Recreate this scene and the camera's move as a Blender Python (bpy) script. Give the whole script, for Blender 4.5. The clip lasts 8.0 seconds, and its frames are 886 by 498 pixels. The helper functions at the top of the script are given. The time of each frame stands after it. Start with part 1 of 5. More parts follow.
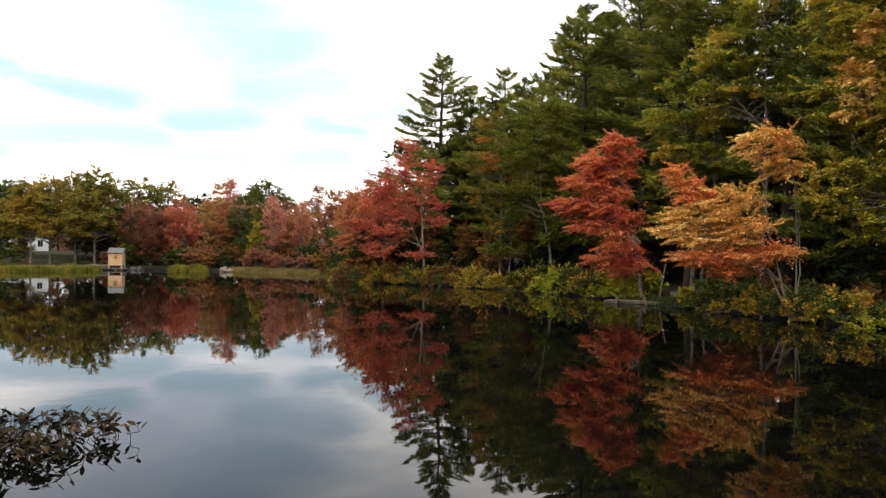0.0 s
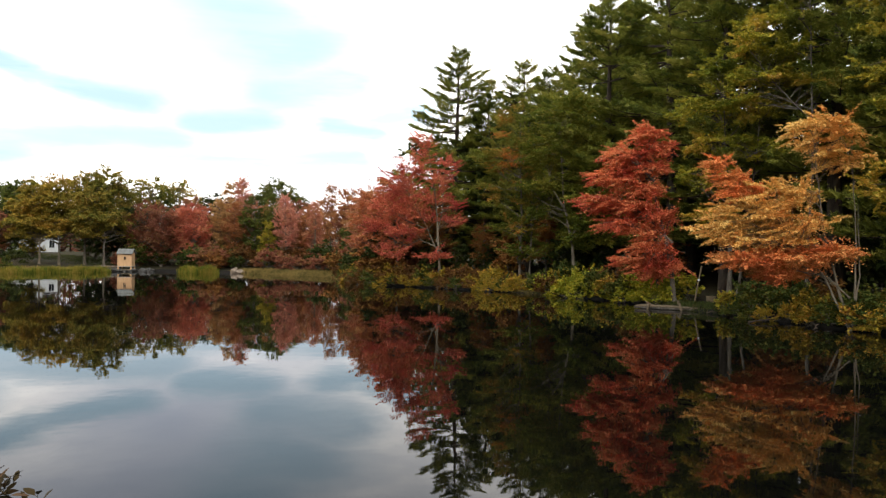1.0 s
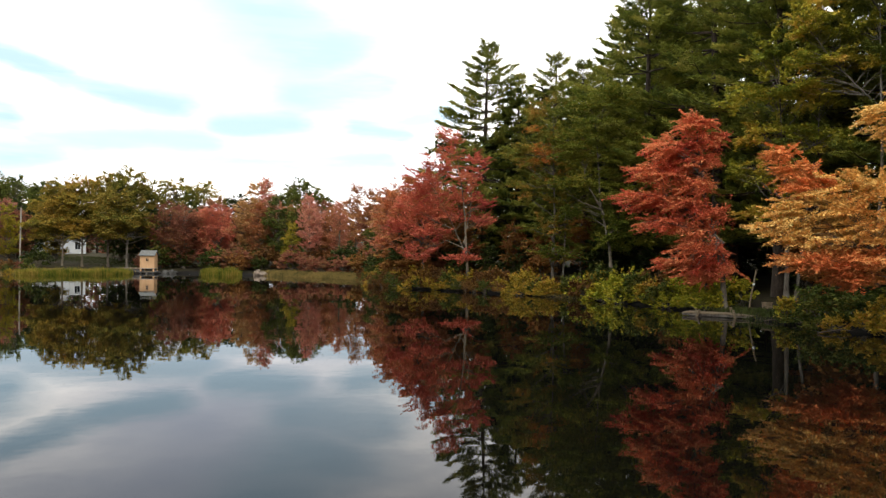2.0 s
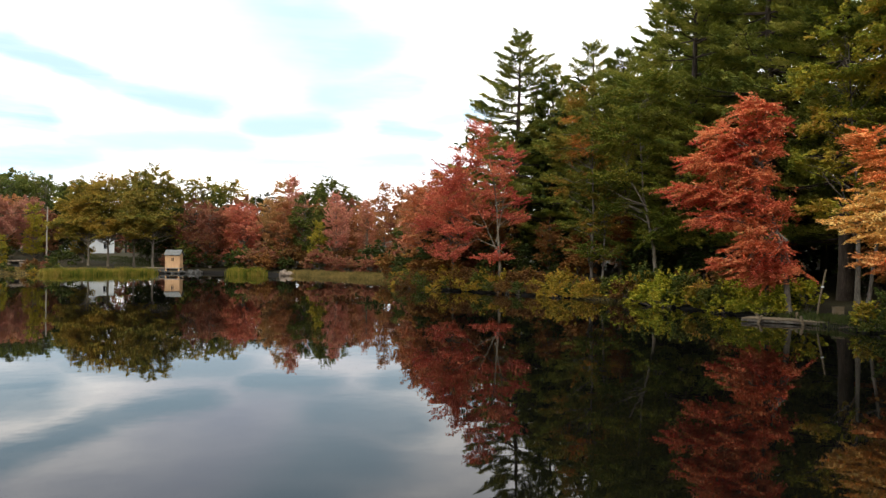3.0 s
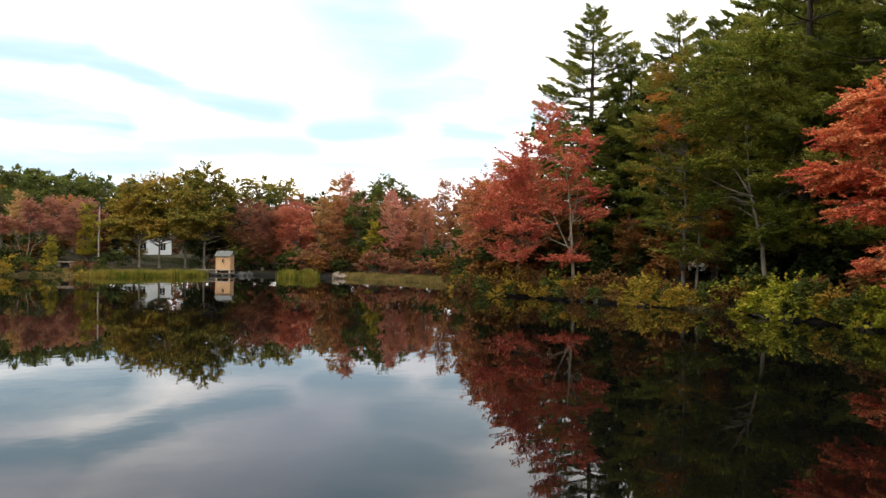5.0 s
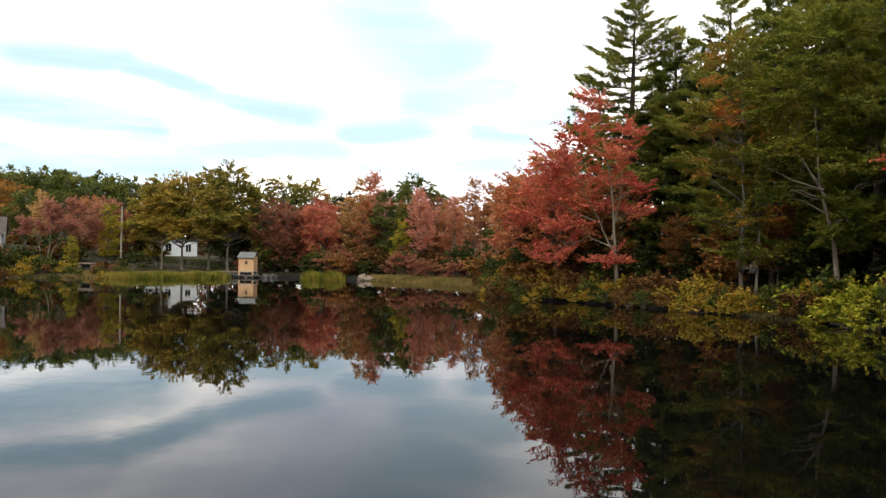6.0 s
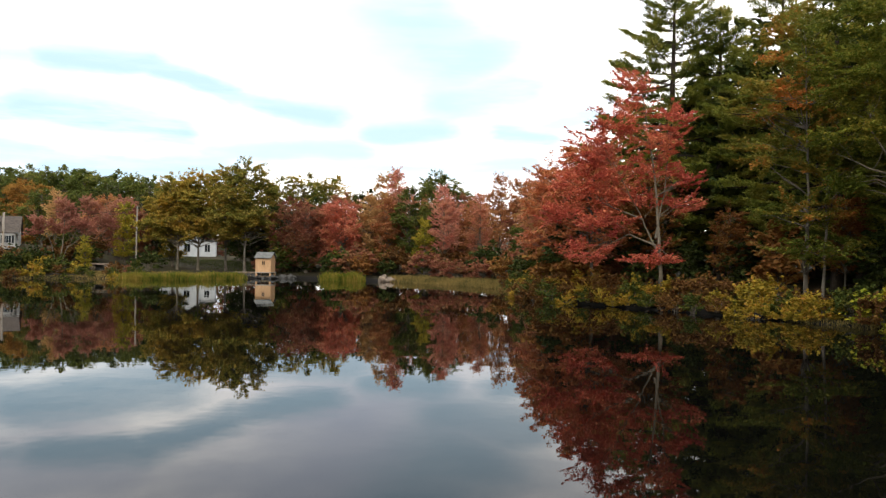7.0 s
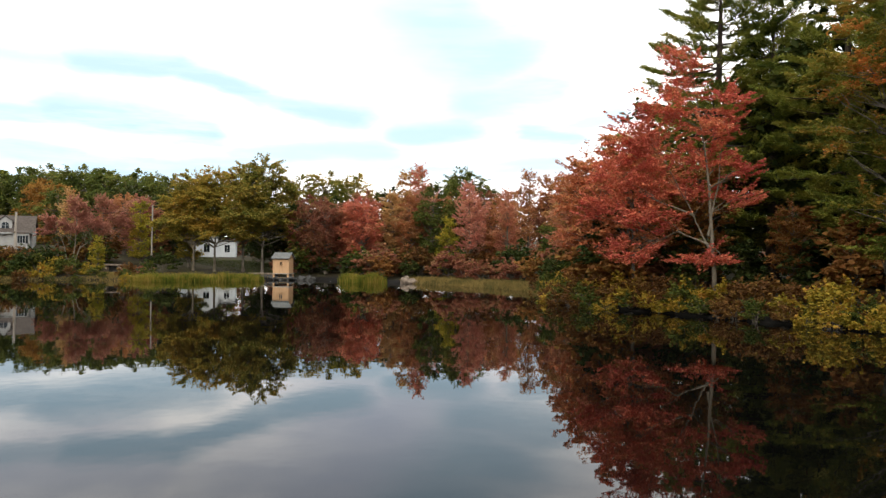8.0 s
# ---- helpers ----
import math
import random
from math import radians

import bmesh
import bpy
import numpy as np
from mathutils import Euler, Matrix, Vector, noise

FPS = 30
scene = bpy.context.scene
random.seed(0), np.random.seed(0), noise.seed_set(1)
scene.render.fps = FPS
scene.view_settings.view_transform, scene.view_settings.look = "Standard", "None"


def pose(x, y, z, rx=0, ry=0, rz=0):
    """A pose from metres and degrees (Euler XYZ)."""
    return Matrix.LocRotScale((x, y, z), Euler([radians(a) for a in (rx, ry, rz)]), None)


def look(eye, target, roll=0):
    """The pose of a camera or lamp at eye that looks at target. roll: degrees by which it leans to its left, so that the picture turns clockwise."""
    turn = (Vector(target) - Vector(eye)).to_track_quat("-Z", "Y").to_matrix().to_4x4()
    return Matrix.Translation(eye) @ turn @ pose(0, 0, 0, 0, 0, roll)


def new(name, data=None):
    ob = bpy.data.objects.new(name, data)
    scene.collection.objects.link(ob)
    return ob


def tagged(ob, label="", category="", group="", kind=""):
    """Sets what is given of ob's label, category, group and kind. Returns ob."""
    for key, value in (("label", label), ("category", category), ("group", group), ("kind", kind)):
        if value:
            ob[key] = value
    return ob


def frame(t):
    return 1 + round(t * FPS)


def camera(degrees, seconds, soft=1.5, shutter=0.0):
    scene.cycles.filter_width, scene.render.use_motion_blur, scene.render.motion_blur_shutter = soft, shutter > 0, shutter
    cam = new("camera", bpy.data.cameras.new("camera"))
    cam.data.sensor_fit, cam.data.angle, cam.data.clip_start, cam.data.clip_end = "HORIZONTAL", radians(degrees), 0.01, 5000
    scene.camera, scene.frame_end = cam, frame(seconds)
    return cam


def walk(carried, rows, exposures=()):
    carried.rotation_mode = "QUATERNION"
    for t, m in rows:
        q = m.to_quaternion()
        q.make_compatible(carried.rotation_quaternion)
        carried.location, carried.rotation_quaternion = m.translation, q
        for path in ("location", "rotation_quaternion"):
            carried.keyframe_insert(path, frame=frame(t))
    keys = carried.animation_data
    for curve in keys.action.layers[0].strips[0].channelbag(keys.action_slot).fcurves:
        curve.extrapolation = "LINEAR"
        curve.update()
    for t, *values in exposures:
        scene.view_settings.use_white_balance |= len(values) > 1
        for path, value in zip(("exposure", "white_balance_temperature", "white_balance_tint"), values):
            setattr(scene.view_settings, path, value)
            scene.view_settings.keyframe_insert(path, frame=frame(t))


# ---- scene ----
# ---------- camera ----------
cam = camera(61.5, 8.0, soft=1.35)
PATH = [
    (0.0, (0.806, 0.371, 2.620), (0.689, 2.367, 2.633), 0.55),
    (0.5, (0.709, 1.828, 2.626), (0.572, 3.823, 2.640), 0.55),
    (1.0, (0.597, 3.340, 2.636), (0.437, 5.334, 2.651), 0.55),
    (1.5, (0.482, 4.843, 2.640), (0.287, 6.833, 2.658), 0.55),
    (3.0, (-0.123, 9.341, 2.622), (-0.436, 11.316, 2.639), 0.55),
    (3.5, (-0.321, 10.935, 2.595), (-0.676, 12.903, 2.613), 0.55),
    (4.0, (-0.572, 12.530, 2.570), (-0.968, 14.490, 2.590), 0.58),
    (4.5, (-0.877, 14.122, 2.560), (-1.313, 16.074, 2.580), 0.6),
    (6.0, (-2.248, 19.288, 2.444), (-2.801, 21.210, 2.471), 0.65),
    (6.5, (-2.810, 21.090, 2.430), (-3.391, 23.003, 2.457), 0.62),
    (7.0, (-3.406, 22.964, 2.426), (-4.020, 24.867, 2.453), 0.6),
    (7.5, (-4.018, 24.889, 2.430), (-4.665, 26.781, 2.457), 0.58),
    (8.0, (-4.634, 26.841, 2.445), (-5.313, 28.722, 2.472), 0.55),
]
walk(cam, [(t, look(eye, target, roll)) for t, eye, target, roll in PATH])

# ---------- sky and sun ----------
SUN_AZ, SUN_EL = 160.0, 29.0      # compass degrees from +y, clockwise; height over the horizon


# gaps of blue between the clouds and grey undersides: from (azimuth, height) to (azimuth, height), half width, strength, in degrees
BLUE_GAPS = [(-45.7, 13.2, -39.4, 13.4, 0.7, 1.0), (-39.4, 13.4, -33.4, 11.9, 0.75, 1.0), (-33.4, 11.9, -26.4, 10.6, 0.6, 1.0), (-50.8, 13.0, -45.7, 13.2, 0.5, 0.7),
             (-56.0, 8.9, -48.1, 9.3, 0.9, 0.95), (-47.0, 9.6, -38.0, 9.3, 1.15, 1.0), (-50.7, 7.0, -46.0, 6.7, 0.7, 0.9), (-45.6, 6.1, -35.4, 6.9, 0.9, 0.95),
             (-35.4, 7.7, -24.4, 8.1, 0.9, 0.85), (-22.3, 9.5, -18.4, 10.0, 0.8, 0.95), (-13.2, 9.9, -9.8, 9.3, 0.8, 0.95), (-17.1, 12.0, -12.3, 12.6, 1.2, 0.85),
             (-12.7, 9.2, -6.7, 10.9, 0.7, 0.85), (-58.0, 5.0, -40.1, 5.3, 0.7, 0.8), (-23.6, 6.7, -11.0, 6.9, 0.6, 0.8), (-19.5, 17.8, -16.5, 15.2, 2.2, 0.88)]
GREY_CLOUD = [(-27.5, 18.0, -23.6, 14.4, 3.6, 1.0), (-23.6, 14.4, -19.0, 13.2, 2.6, 0.9), (-50.8, 14.6, -42.1, 15.2, 1.2, 0.6), (-34.0, 19.0, -26.3, 18.2, 2.4, 0.6), (-52.0, 11.2, -44.0, 11.5, 1.0, 0.35)]


def build_world():
    w = bpy.data.worlds.new("sky")
    w.use_nodes = True
    scene.world = w
    nt = w.node_tree
    nt.nodes.clear()
    N, L = nt.nodes.new, nt.links.new

    def put(sock, v):
        if isinstance(v, bpy.types.NodeSocket):
            L(v, sock)
        else:
            sock.default_value = v

    def calc(op, a, b=0.0, c=0.0):
        n = N("ShaderNodeMath")
        n.operation = op
        for sock, v in zip(n.inputs, (a, b, c)):
            put(sock, v)
        return n.outputs[0]

    def vec(op, a, b=(0, 0, 0), scale=1.0):
        n = N("ShaderNodeVectorMath")
        n.operation = op
        put(n.inputs[0], a)
        put(n.inputs[1], b)
        if op == "SCALE":
            put(n.inputs["Scale"], scale)
        return n.outputs["Value" if op in ("DOT_PRODUCT", "LENGTH") else "Vector"]

    def step(v, lo, hi, a=0.0, b=1.0):
        n = N("ShaderNodeMapRange")
        n.interpolation_type = "SMOOTHSTEP"
        for k, val in (("Value", v), ("From Min", lo), ("From Max", hi), ("To Min", a), ("To Max", b)):
            put(n.inputs[k], val)
        return n.outputs["Result"]

    def mixed(fac, a, b):
        n = N("ShaderNodeMix")
        n.data_type = "RGBA"
        put(n.inputs["Factor"], fac)
        put(n.inputs["A"], a)
        put(n.inputs["B"], b)
        return n.outputs["Result"]

    out, bg = N("ShaderNodeOutputWorld"), N("ShaderNodeBackground")
    sky = N("ShaderNodeTexSky")
    sky.sky_type, sky.sun_disc = "NISHITA", False
    sky.sun_elevation, sky.sun_rotation = radians(SUN_EL), radians(SUN_AZ)
    sky.air_density, sky.dust_density, sky.ozone_density = 1.0, 1.5, 1.0
    co, sep = N("ShaderNodeTexCoord"), N("ShaderNodeSeparateXYZ")
    L(co.outputs["Generated"], sep.inputs[0])
    az = calc("MULTIPLY", calc("ARCTAN2", sep.outputs["X"], sep.outputs["Y"]), 57.2958)
    el = calc("MULTIPLY", calc("ARCSINE", sep.outputs["Z"]), 57.2958)
    place = N("ShaderNodeCombineXYZ")
    L(az, place.inputs["X"])
    L(el, place.inputs["Y"])
    at = place.outputs[0]

    def noise_at(scale, stretch, seed, detail=4.0, rough=0.5):
        mp, nz = N("ShaderNodeMapping"), N("ShaderNodeTexNoise")
        mp.inputs["Scale"].default_value = stretch
        mp.inputs["Location"].default_value = (seed, seed * 1.7, seed * 0.3)
        mp.inputs["Rotation"].default_value = (0, 0, radians(-9))
        L(at, mp.inputs[0])
        L(mp.outputs[0], nz.inputs["Vector"])
        nz.inputs["Scale"].default_value, nz.inputs["Detail"].default_value, nz.inputs["Roughness"].default_value = scale, detail, rough
        return nz

    # ragged, wind-drawn edges
    warp = noise_at(0.16, (0.5, 1.3, 1), 3.0, 5.0, 0.6)
    at_w = vec("ADD", at, vec("MULTIPLY", vec("SUBTRACT", warp.outputs["Color"], (0.5, 0.5, 0.5)), (6.5, 2.2, 0.0)))

    def streaks(rows):
        total = None
        for a0, e0, a1, e1, half, strength in rows:
            ba = Vector((a1 - a0, e1 - e0, 0))
            pa = vec("SUBTRACT", at_w, (a0, e0, 0))
            h = N("ShaderNodeClamp")
            L(calc("DIVIDE", vec("DOT_PRODUCT", pa, tuple(ba)), ba.length_squared), h.inputs["Value"])
            off = vec("SUBTRACT", pa, vec("SCALE", tuple(ba), scale=h.outputs[0]))
            m = step(vec("LENGTH", vec("MULTIPLY", off, (0.55, 1, 1))), half * 0.35, half * 2.4, strength, 0.0)
            total = m if total is None else calc("MAXIMUM", total, m)
        return total

    blue, grey = streaks(BLUE_GAPS), streaks(GREY_CLOUD)
    # thin streaks of cloud drift through the gaps
    wisps = noise_at(0.30, (0.35, 2.4, 1), 14.0, 5.0, 0.6)
    blue = calc("MULTIPLY", blue, step(wisps.outputs["Fac"], 0.66, 0.42, 0.86, 1.0))
    # elsewhere the broken cover just goes on
    wide = noise_at(0.045, (1.0, 2.2, 1), 9.0, 5.0)
    off_view = calc("MAXIMUM", step(calc("ABSOLUTE", calc("ADD", az, 20.0)), 38.0, 52.0), step(el, 21.0, 30.0))
    blue = calc("MAXIMUM", blue, calc("MULTIPLY", off_view, step(wide.outputs["Fac"], 0.56, 0.40)))
    thin = noise_at(0.11, (0.6, 2.0, 1), 21.0, 6.0, 0.55)
    billow = step(thin.outputs["Fac"], 0.34, 0.66)
    white = mixed(billow, (13.2, 13.4, 14.0, 1), (21.0, 20.2, 19.2, 1))
    white = mixed(calc("MULTIPLY", grey, 0.8), white, (7.9, 9.0, 11.2, 1))
    veil = mixed(0.95, sky.outputs[0], (6.4, 8.7, 10.3, 1))      # thin haze keeps the gaps pale
    # an overcast sky is brightest overhead
    L(vec("SCALE", mixed(blue, white, veil), scale=step(el, 24.0, 75.0, 1.0, 1.55)), bg.inputs["Color"])
    bg.inputs["Strength"].default_value = 0.113
    L(bg.outputs[0], out.inputs[0])


build_world()
sun = new("sun", bpy.data.lights.new("sun", "SUN"))
sun.data.energy, sun.data.angle, sun.data.color = 1.2, radians(24), (1.0, 0.94, 0.84)
_az, _el = radians(SUN_AZ), radians(SUN_EL)
sun.matrix_world = look((math.sin(_az) * 60 * math.cos(_el), math.cos(_az) * 60 * math.cos(_el), 60 * math.sin(_el)), (0, 0, 0))
scene.view_settings.exposure = 0.0


# ---------- materials ----------
def material(name):
    m = bpy.data.materials.new(name)
    m.use_nodes = True
    nt = m.node_tree
    return m, nt, nt.nodes["Principled BSDF"], nt.nodes.new, nt.links.new


def ramp(nt, stops):
    r = nt.nodes.new("ShaderNodeValToRGB")
    while len(r.color_ramp.elements) < len(stops):
        r.color_ramp.elements.new(0.5)
    for e, (p, c) in zip(r.color_ramp.elements, stops):
        e.position, e.color = p, (*c, 1)
    return r


def leaf_mat(name, colours, patch=0.35, glow=0.3, rough=0.55, island=0.5):
    """Leaves: each its own tone, drifting in patches through the crown; some light comes through."""
    m, nt, bsdf, N, L = material(name)
    geo, co, nz = N("ShaderNodeNewGeometry"), N("ShaderNodeTexCoord"), N("ShaderNodeTexNoise")
    info = N("ShaderNodeObjectInfo")
    nz.inputs["Scale"].default_value, nz.inputs["Detail"].default_value = patch, 3.0
    off = N("ShaderNodeVectorMath")
    off.operation = "ADD"
    sc = N("ShaderNodeMath")
    sc.operation = "MULTIPLY"
    sc.inputs[1].default_value = 37.0
    L(info.outputs["Random"], sc.inputs[0])
    L(co.outputs["Object"], off.inputs[0])
    L(sc.outputs[0], off.inputs[1])
    L(off.outputs[0], nz.inputs["Vector"])
    mr = N("ShaderNodeMapRange")
    mr.inputs["From Min"].default_value, mr.inputs["From Max"].default_value = 0.3, 0.7
    L(nz.outputs["Fac"], mr.inputs["Value"])
    mx = N("ShaderNodeMix")
    mx.inputs["Factor"].default_value = island
    L(mr.outputs["Result"], mx.inputs["A"])
    L(geo.outputs["Random Per Island"], mx.inputs["B"])
    n = len(colours)
    r = ramp(nt, [(0.12 + 0.76 * i / (n - 1), c) for i, c in enumerate(colours)])
    L(mx.outputs["Result"], r.inputs[0])
    L(r.outputs[0], bsdf.inputs["Base Color"])
    bsdf.inputs["Roughness"].default_value = rough
    bsdf.inputs["Specular IOR Level"].default_value = 0.03
    tr, ms = N("ShaderNodeBsdfTranslucent"), N("ShaderNodeMixShader")
    L(r.outputs[0], tr.inputs["Color"])
    ms.inputs[0].default_value = glow
    L(bsdf.outputs[0], ms.inputs[1])
    L(tr.outputs[0], ms.inputs[2])
    L(ms.outputs[0], nt.nodes["Material Output"].inputs["Surface"])
    return m


def rough_mat(name, colours, scale=6.0, rough=0.8, bump=0.3, stretch=(1, 1, 1), fine=40.0, metal=0.0, dist=0.02):
    """Matt surface with tone at two scales and fine relief."""
    m, nt, bsdf, N, L = material(name)
    co, mp = N("ShaderNodeTexCoord"), N("ShaderNodeMapping")
    mp.inputs["Scale"].default_value = stretch
    L(co.outputs["Object"], mp.inputs[0])
    a, b = N("ShaderNodeTexNoise"), N("ShaderNodeTexNoise")
    a.inputs["Scale"].default_value, a.inputs["Detail"].default_value = scale, 5.0
    b.inputs["Scale"].default_value, b.inputs["Detail"].default_value = fine, 4.0
    L(mp.outputs[0], a.inputs["Vector"])
    L(mp.outputs[0], b.inputs["Vector"])
    mx = N("ShaderNodeMix")
    mx.inputs["Factor"].default_value = 0.4
    L(a.outputs["Fac"], mx.inputs["A"])
    L(b.outputs["Fac"], mx.inputs["B"])
    n = len(colours)
    r = ramp(nt, [(0.32 + 0.36 * i / max(1, n - 1), c) for i, c in enumerate(colours)])
    L(mx.outputs["Result"], r.inputs[0])
    L(r.outputs[0], bsdf.inputs["Base Color"])
    bp = N("ShaderNodeBump")
    bp.inputs["Strength"].default_value, bp.inputs["Distance"].default_value = bump, dist
    L(mx.outputs["Result"], bp.inputs["Height"])
    L(bp.outputs[0], bsdf.inputs["Normal"])
    bsdf.inputs["Roughness"].default_value, bsdf.inputs["Metallic"].default_value = rough, metal
    bsdf.inputs["Specular IOR Level"].default_value = 0.15
    return m


def water_mat():
    m, nt, bsdf, N, L = material("pond_water")
    bsdf.inputs["Base Color"].default_value = (0.002, 0.002, 0.0015, 1)
    bsdf.inputs["Roughness"].default_value = 0.015
    bsdf.inputs["IOR"].default_value = 1.25
    co = N("ShaderNodeTexCoord")
    hs = []
    for scale, detail, weight in ((0.16, 1.5, 0.012), (1.3, 2.0, 0.0014)):
        nz = N("ShaderNodeTexNoise")
        nz.inputs["Scale"].default_value, nz.inputs["Detail"].default_value = scale, detail
        L(co.outputs["Object"], nz.inputs["Vector"])
        mu = N("ShaderNodeMath")
        mu.operation = "MULTIPLY"
        mu.inputs[1].default_value = weight
        L(nz.outputs["Fac"], mu.inputs[0])
        hs.append(mu.outputs[0])
    ad = N("ShaderNodeMath")
    L(hs[0], ad.inputs[0])
    L(hs[1], ad.inputs[1])
    bp = N("ShaderNodeBump")
    bp.inputs["Strength"].default_value, bp.inputs["Distance"].default_value = 1.0, 1.0
    L(ad.outputs[0], bp.inputs["Height"])
    L(bp.outputs[0], bsdf.inputs["Normal"])
    return m


WATER = water_mat()
def wet_shaded_edge(m):
    """Dark wet mud where the water reaches, with shrub shade put into its colour."""
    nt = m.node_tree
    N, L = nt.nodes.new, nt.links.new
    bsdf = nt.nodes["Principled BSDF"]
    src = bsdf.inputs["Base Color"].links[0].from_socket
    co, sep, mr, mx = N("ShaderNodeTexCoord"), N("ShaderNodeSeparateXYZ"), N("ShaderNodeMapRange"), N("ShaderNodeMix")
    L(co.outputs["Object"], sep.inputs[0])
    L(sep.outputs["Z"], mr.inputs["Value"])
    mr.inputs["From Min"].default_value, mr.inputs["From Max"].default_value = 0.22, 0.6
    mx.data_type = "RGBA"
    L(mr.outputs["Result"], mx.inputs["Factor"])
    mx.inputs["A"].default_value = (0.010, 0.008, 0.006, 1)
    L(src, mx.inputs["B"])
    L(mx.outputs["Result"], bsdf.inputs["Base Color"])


GROUND = rough_mat("leaf_litter_and_grass", [(0.018, 0.013, 0.008), (0.038, 0.026, 0.012), (0.045, 0.039, 0.015), (0.07, 0.052, 0.025)], 0.35, 0.95, 0.6, fine=9.0, dist=0.08)
wet_shaded_edge(GROUND)
BARK = rough_mat("grey_brown_bark", [(0.07, 0.055, 0.042), (0.16, 0.13, 0.10), (0.28, 0.24, 0.19)], 3.0, 0.9, 0.6, (1, 1, 0.3), 25.0)
PALE_BARK = rough_mat("pale_grey_bark", [(0.09, 0.072, 0.05), (0.165, 0.132, 0.092), (0.25, 0.205, 0.148)], 3.0, 0.85, 0.4, (1, 1, 0.4), 22.0)
PINE_BARK = rough_mat("dark_pine_bark", [(0.028, 0.02, 0.015), (0.065, 0.047, 0.034), (0.12, 0.09, 0.067)], 3.0, 0.95, 0.8, (1, 1, 0.25), 18.0)
NEEDLES = leaf_mat("pine_needles", [(0.078, 0.100, 0.022), (0.165, 0.19, 0.034), (0.33, 0.325, 0.056), (0.56, 0.48, 0.115)], 0.45, 0.3, 0.5, island=0.3)
GOLD = leaf_mat("golden_leaves", [(0.72, 0.32, 0.085), (0.79, 0.445, 0.125), (0.83, 0.55, 0.175), (0.84, 0.61, 0.23)], 0.45, 0.2, island=0.35)
ORANGE = leaf_mat("orange_leaves", [(0.62, 0.15, 0.06), (0.76, 0.24, 0.08), (0.82, 0.34, 0.11), (0.70, 0.40, 0.14)], 0.4, 0.2, island=0.4)
RED = leaf_mat("red_leaves", [(0.46, 0.085, 0.07), (0.58, 0.14, 0.09), (0.68, 0.21, 0.11), (0.76, 0.32, 0.145)], 0.4, 0.34, island=0.4)
RED_ORANGE = leaf_mat("red_and_orange_leaves", [(0.54, 0.085, 0.055), (0.66, 0.15, 0.078), (0.75, 0.265, 0.11), (0.78, 0.375, 0.155)], 0.5, 0.3, island=0.35)
DULL_ORANGE = leaf_mat("dull_orange_red_leaves", [(0.42, 0.115, 0.06), (0.52, 0.17, 0.075), (0.59, 0.24, 0.095), (0.53, 0.28, 0.10)], 0.4, 0.36, island=0.4)
PINKRED = leaf_mat("rose_red_leaves", [(0.52, 0.185, 0.135), (0.61, 0.24, 0.17), (0.65, 0.31, 0.195), (0.62, 0.35, 0.19)], 0.4, 0.54)
OAK_GREEN = leaf_mat("green_leaves", [(0.080, 0.10, 0.016), (0.145, 0.165, 0.023), (0.24, 0.23, 0.032), (0.42, 0.31, 0.05)], 0.4, 0.42)
GREEN_ORANGE = leaf_mat("green_leaves_turning_orange", [(0.085, 0.105, 0.017), (0.165, 0.175, 0.027), (0.34, 0.23, 0.04), (0.66, 0.22, 0.055)], 0.35, 0.42, island=0.25)
OLIVE = leaf_mat("olive_yellow_leaves", [(0.18, 0.19, 0.026), (0.33, 0.30, 0.036), (0.54, 0.41, 0.05), (0.72, 0.46, 0.10)], 0.4, 0.38)
PATCHED = leaf_mat("green_leaves_with_gold_patches", [(0.15, 0.18, 0.025), (0.29, 0.29, 0.035), (0.55, 0.44, 0.055), (0.80, 0.48, 0.11)], 0.4, 0.35, island=0.25)
OAK_OLIVE = leaf_mat("dark_olive_oak_leaves", [(0.085, 0.105, 0.022), (0.175, 0.17, 0.032), (0.35, 0.26, 0.05), (0.58, 0.36, 0.08)], 0.35, 0.35)
DULL_ROSE = leaf_mat("dull_rose_leaves", [(0.32, 0.125, 0.09), (0.41, 0.165, 0.115), (0.47, 0.215, 0.135), (0.42, 0.25, 0.125)], 0.35, 0.45)
FAR_GREEN = leaf_mat("dull_green_leaves", [(0.06, 0.08, 0.02), (0.105, 0.13, 0.03), (0.17, 0.18, 0.04), (0.28, 0.23, 0.05)], 0.35, 0.35)
OAK_GOLD = leaf_mat("olive_gold_oak_leaves", [(0.15, 0.16, 0.03), (0.29, 0.24, 0.044), (0.50, 0.34, 0.06), (0.68, 0.39, 0.085)], 0.35, 0.48)
SALMON = leaf_mat("salmon_leaves", [(0.45, 0.165, 0.10), (0.56, 0.225, 0.13), (0.62, 0.29, 0.155), (0.54, 0.33, 0.15)], 0.35, 0.52)
RUST = leaf_mat("rust_leaves", [(0.33, 0.135, 0.062), (0.45, 0.185, 0.08), (0.53, 0.245, 0.10), (0.46, 0.295, 0.10)], 0.35, 0.5)
MAROON = leaf_mat("maroon_leaves", [(0.21, 0.08, 0.05), (0.29, 0.105, 0.065), (0.36, 0.145, 0.08), (0.33, 0.20, 0.08)], 0.4, 0.52)
TAN = leaf_mat("tan_leaves", [(0.44, 0.27, 0.10), (0.58, 0.34, 0.14), (0.66, 0.41, 0.18), (0.52, 0.39, 0.12)], 0.35, 0.52)
# the shade inside the woods is put into this dark green
DARK_GREEN = leaf_mat("shaded_dark_green_leaves", [(0.022, 0.034, 0.010), (0.042, 0.056, 0.014), (0.065, 0.078, 0.02), (0.10, 0.10, 0.026)], 0.4, 0.25)
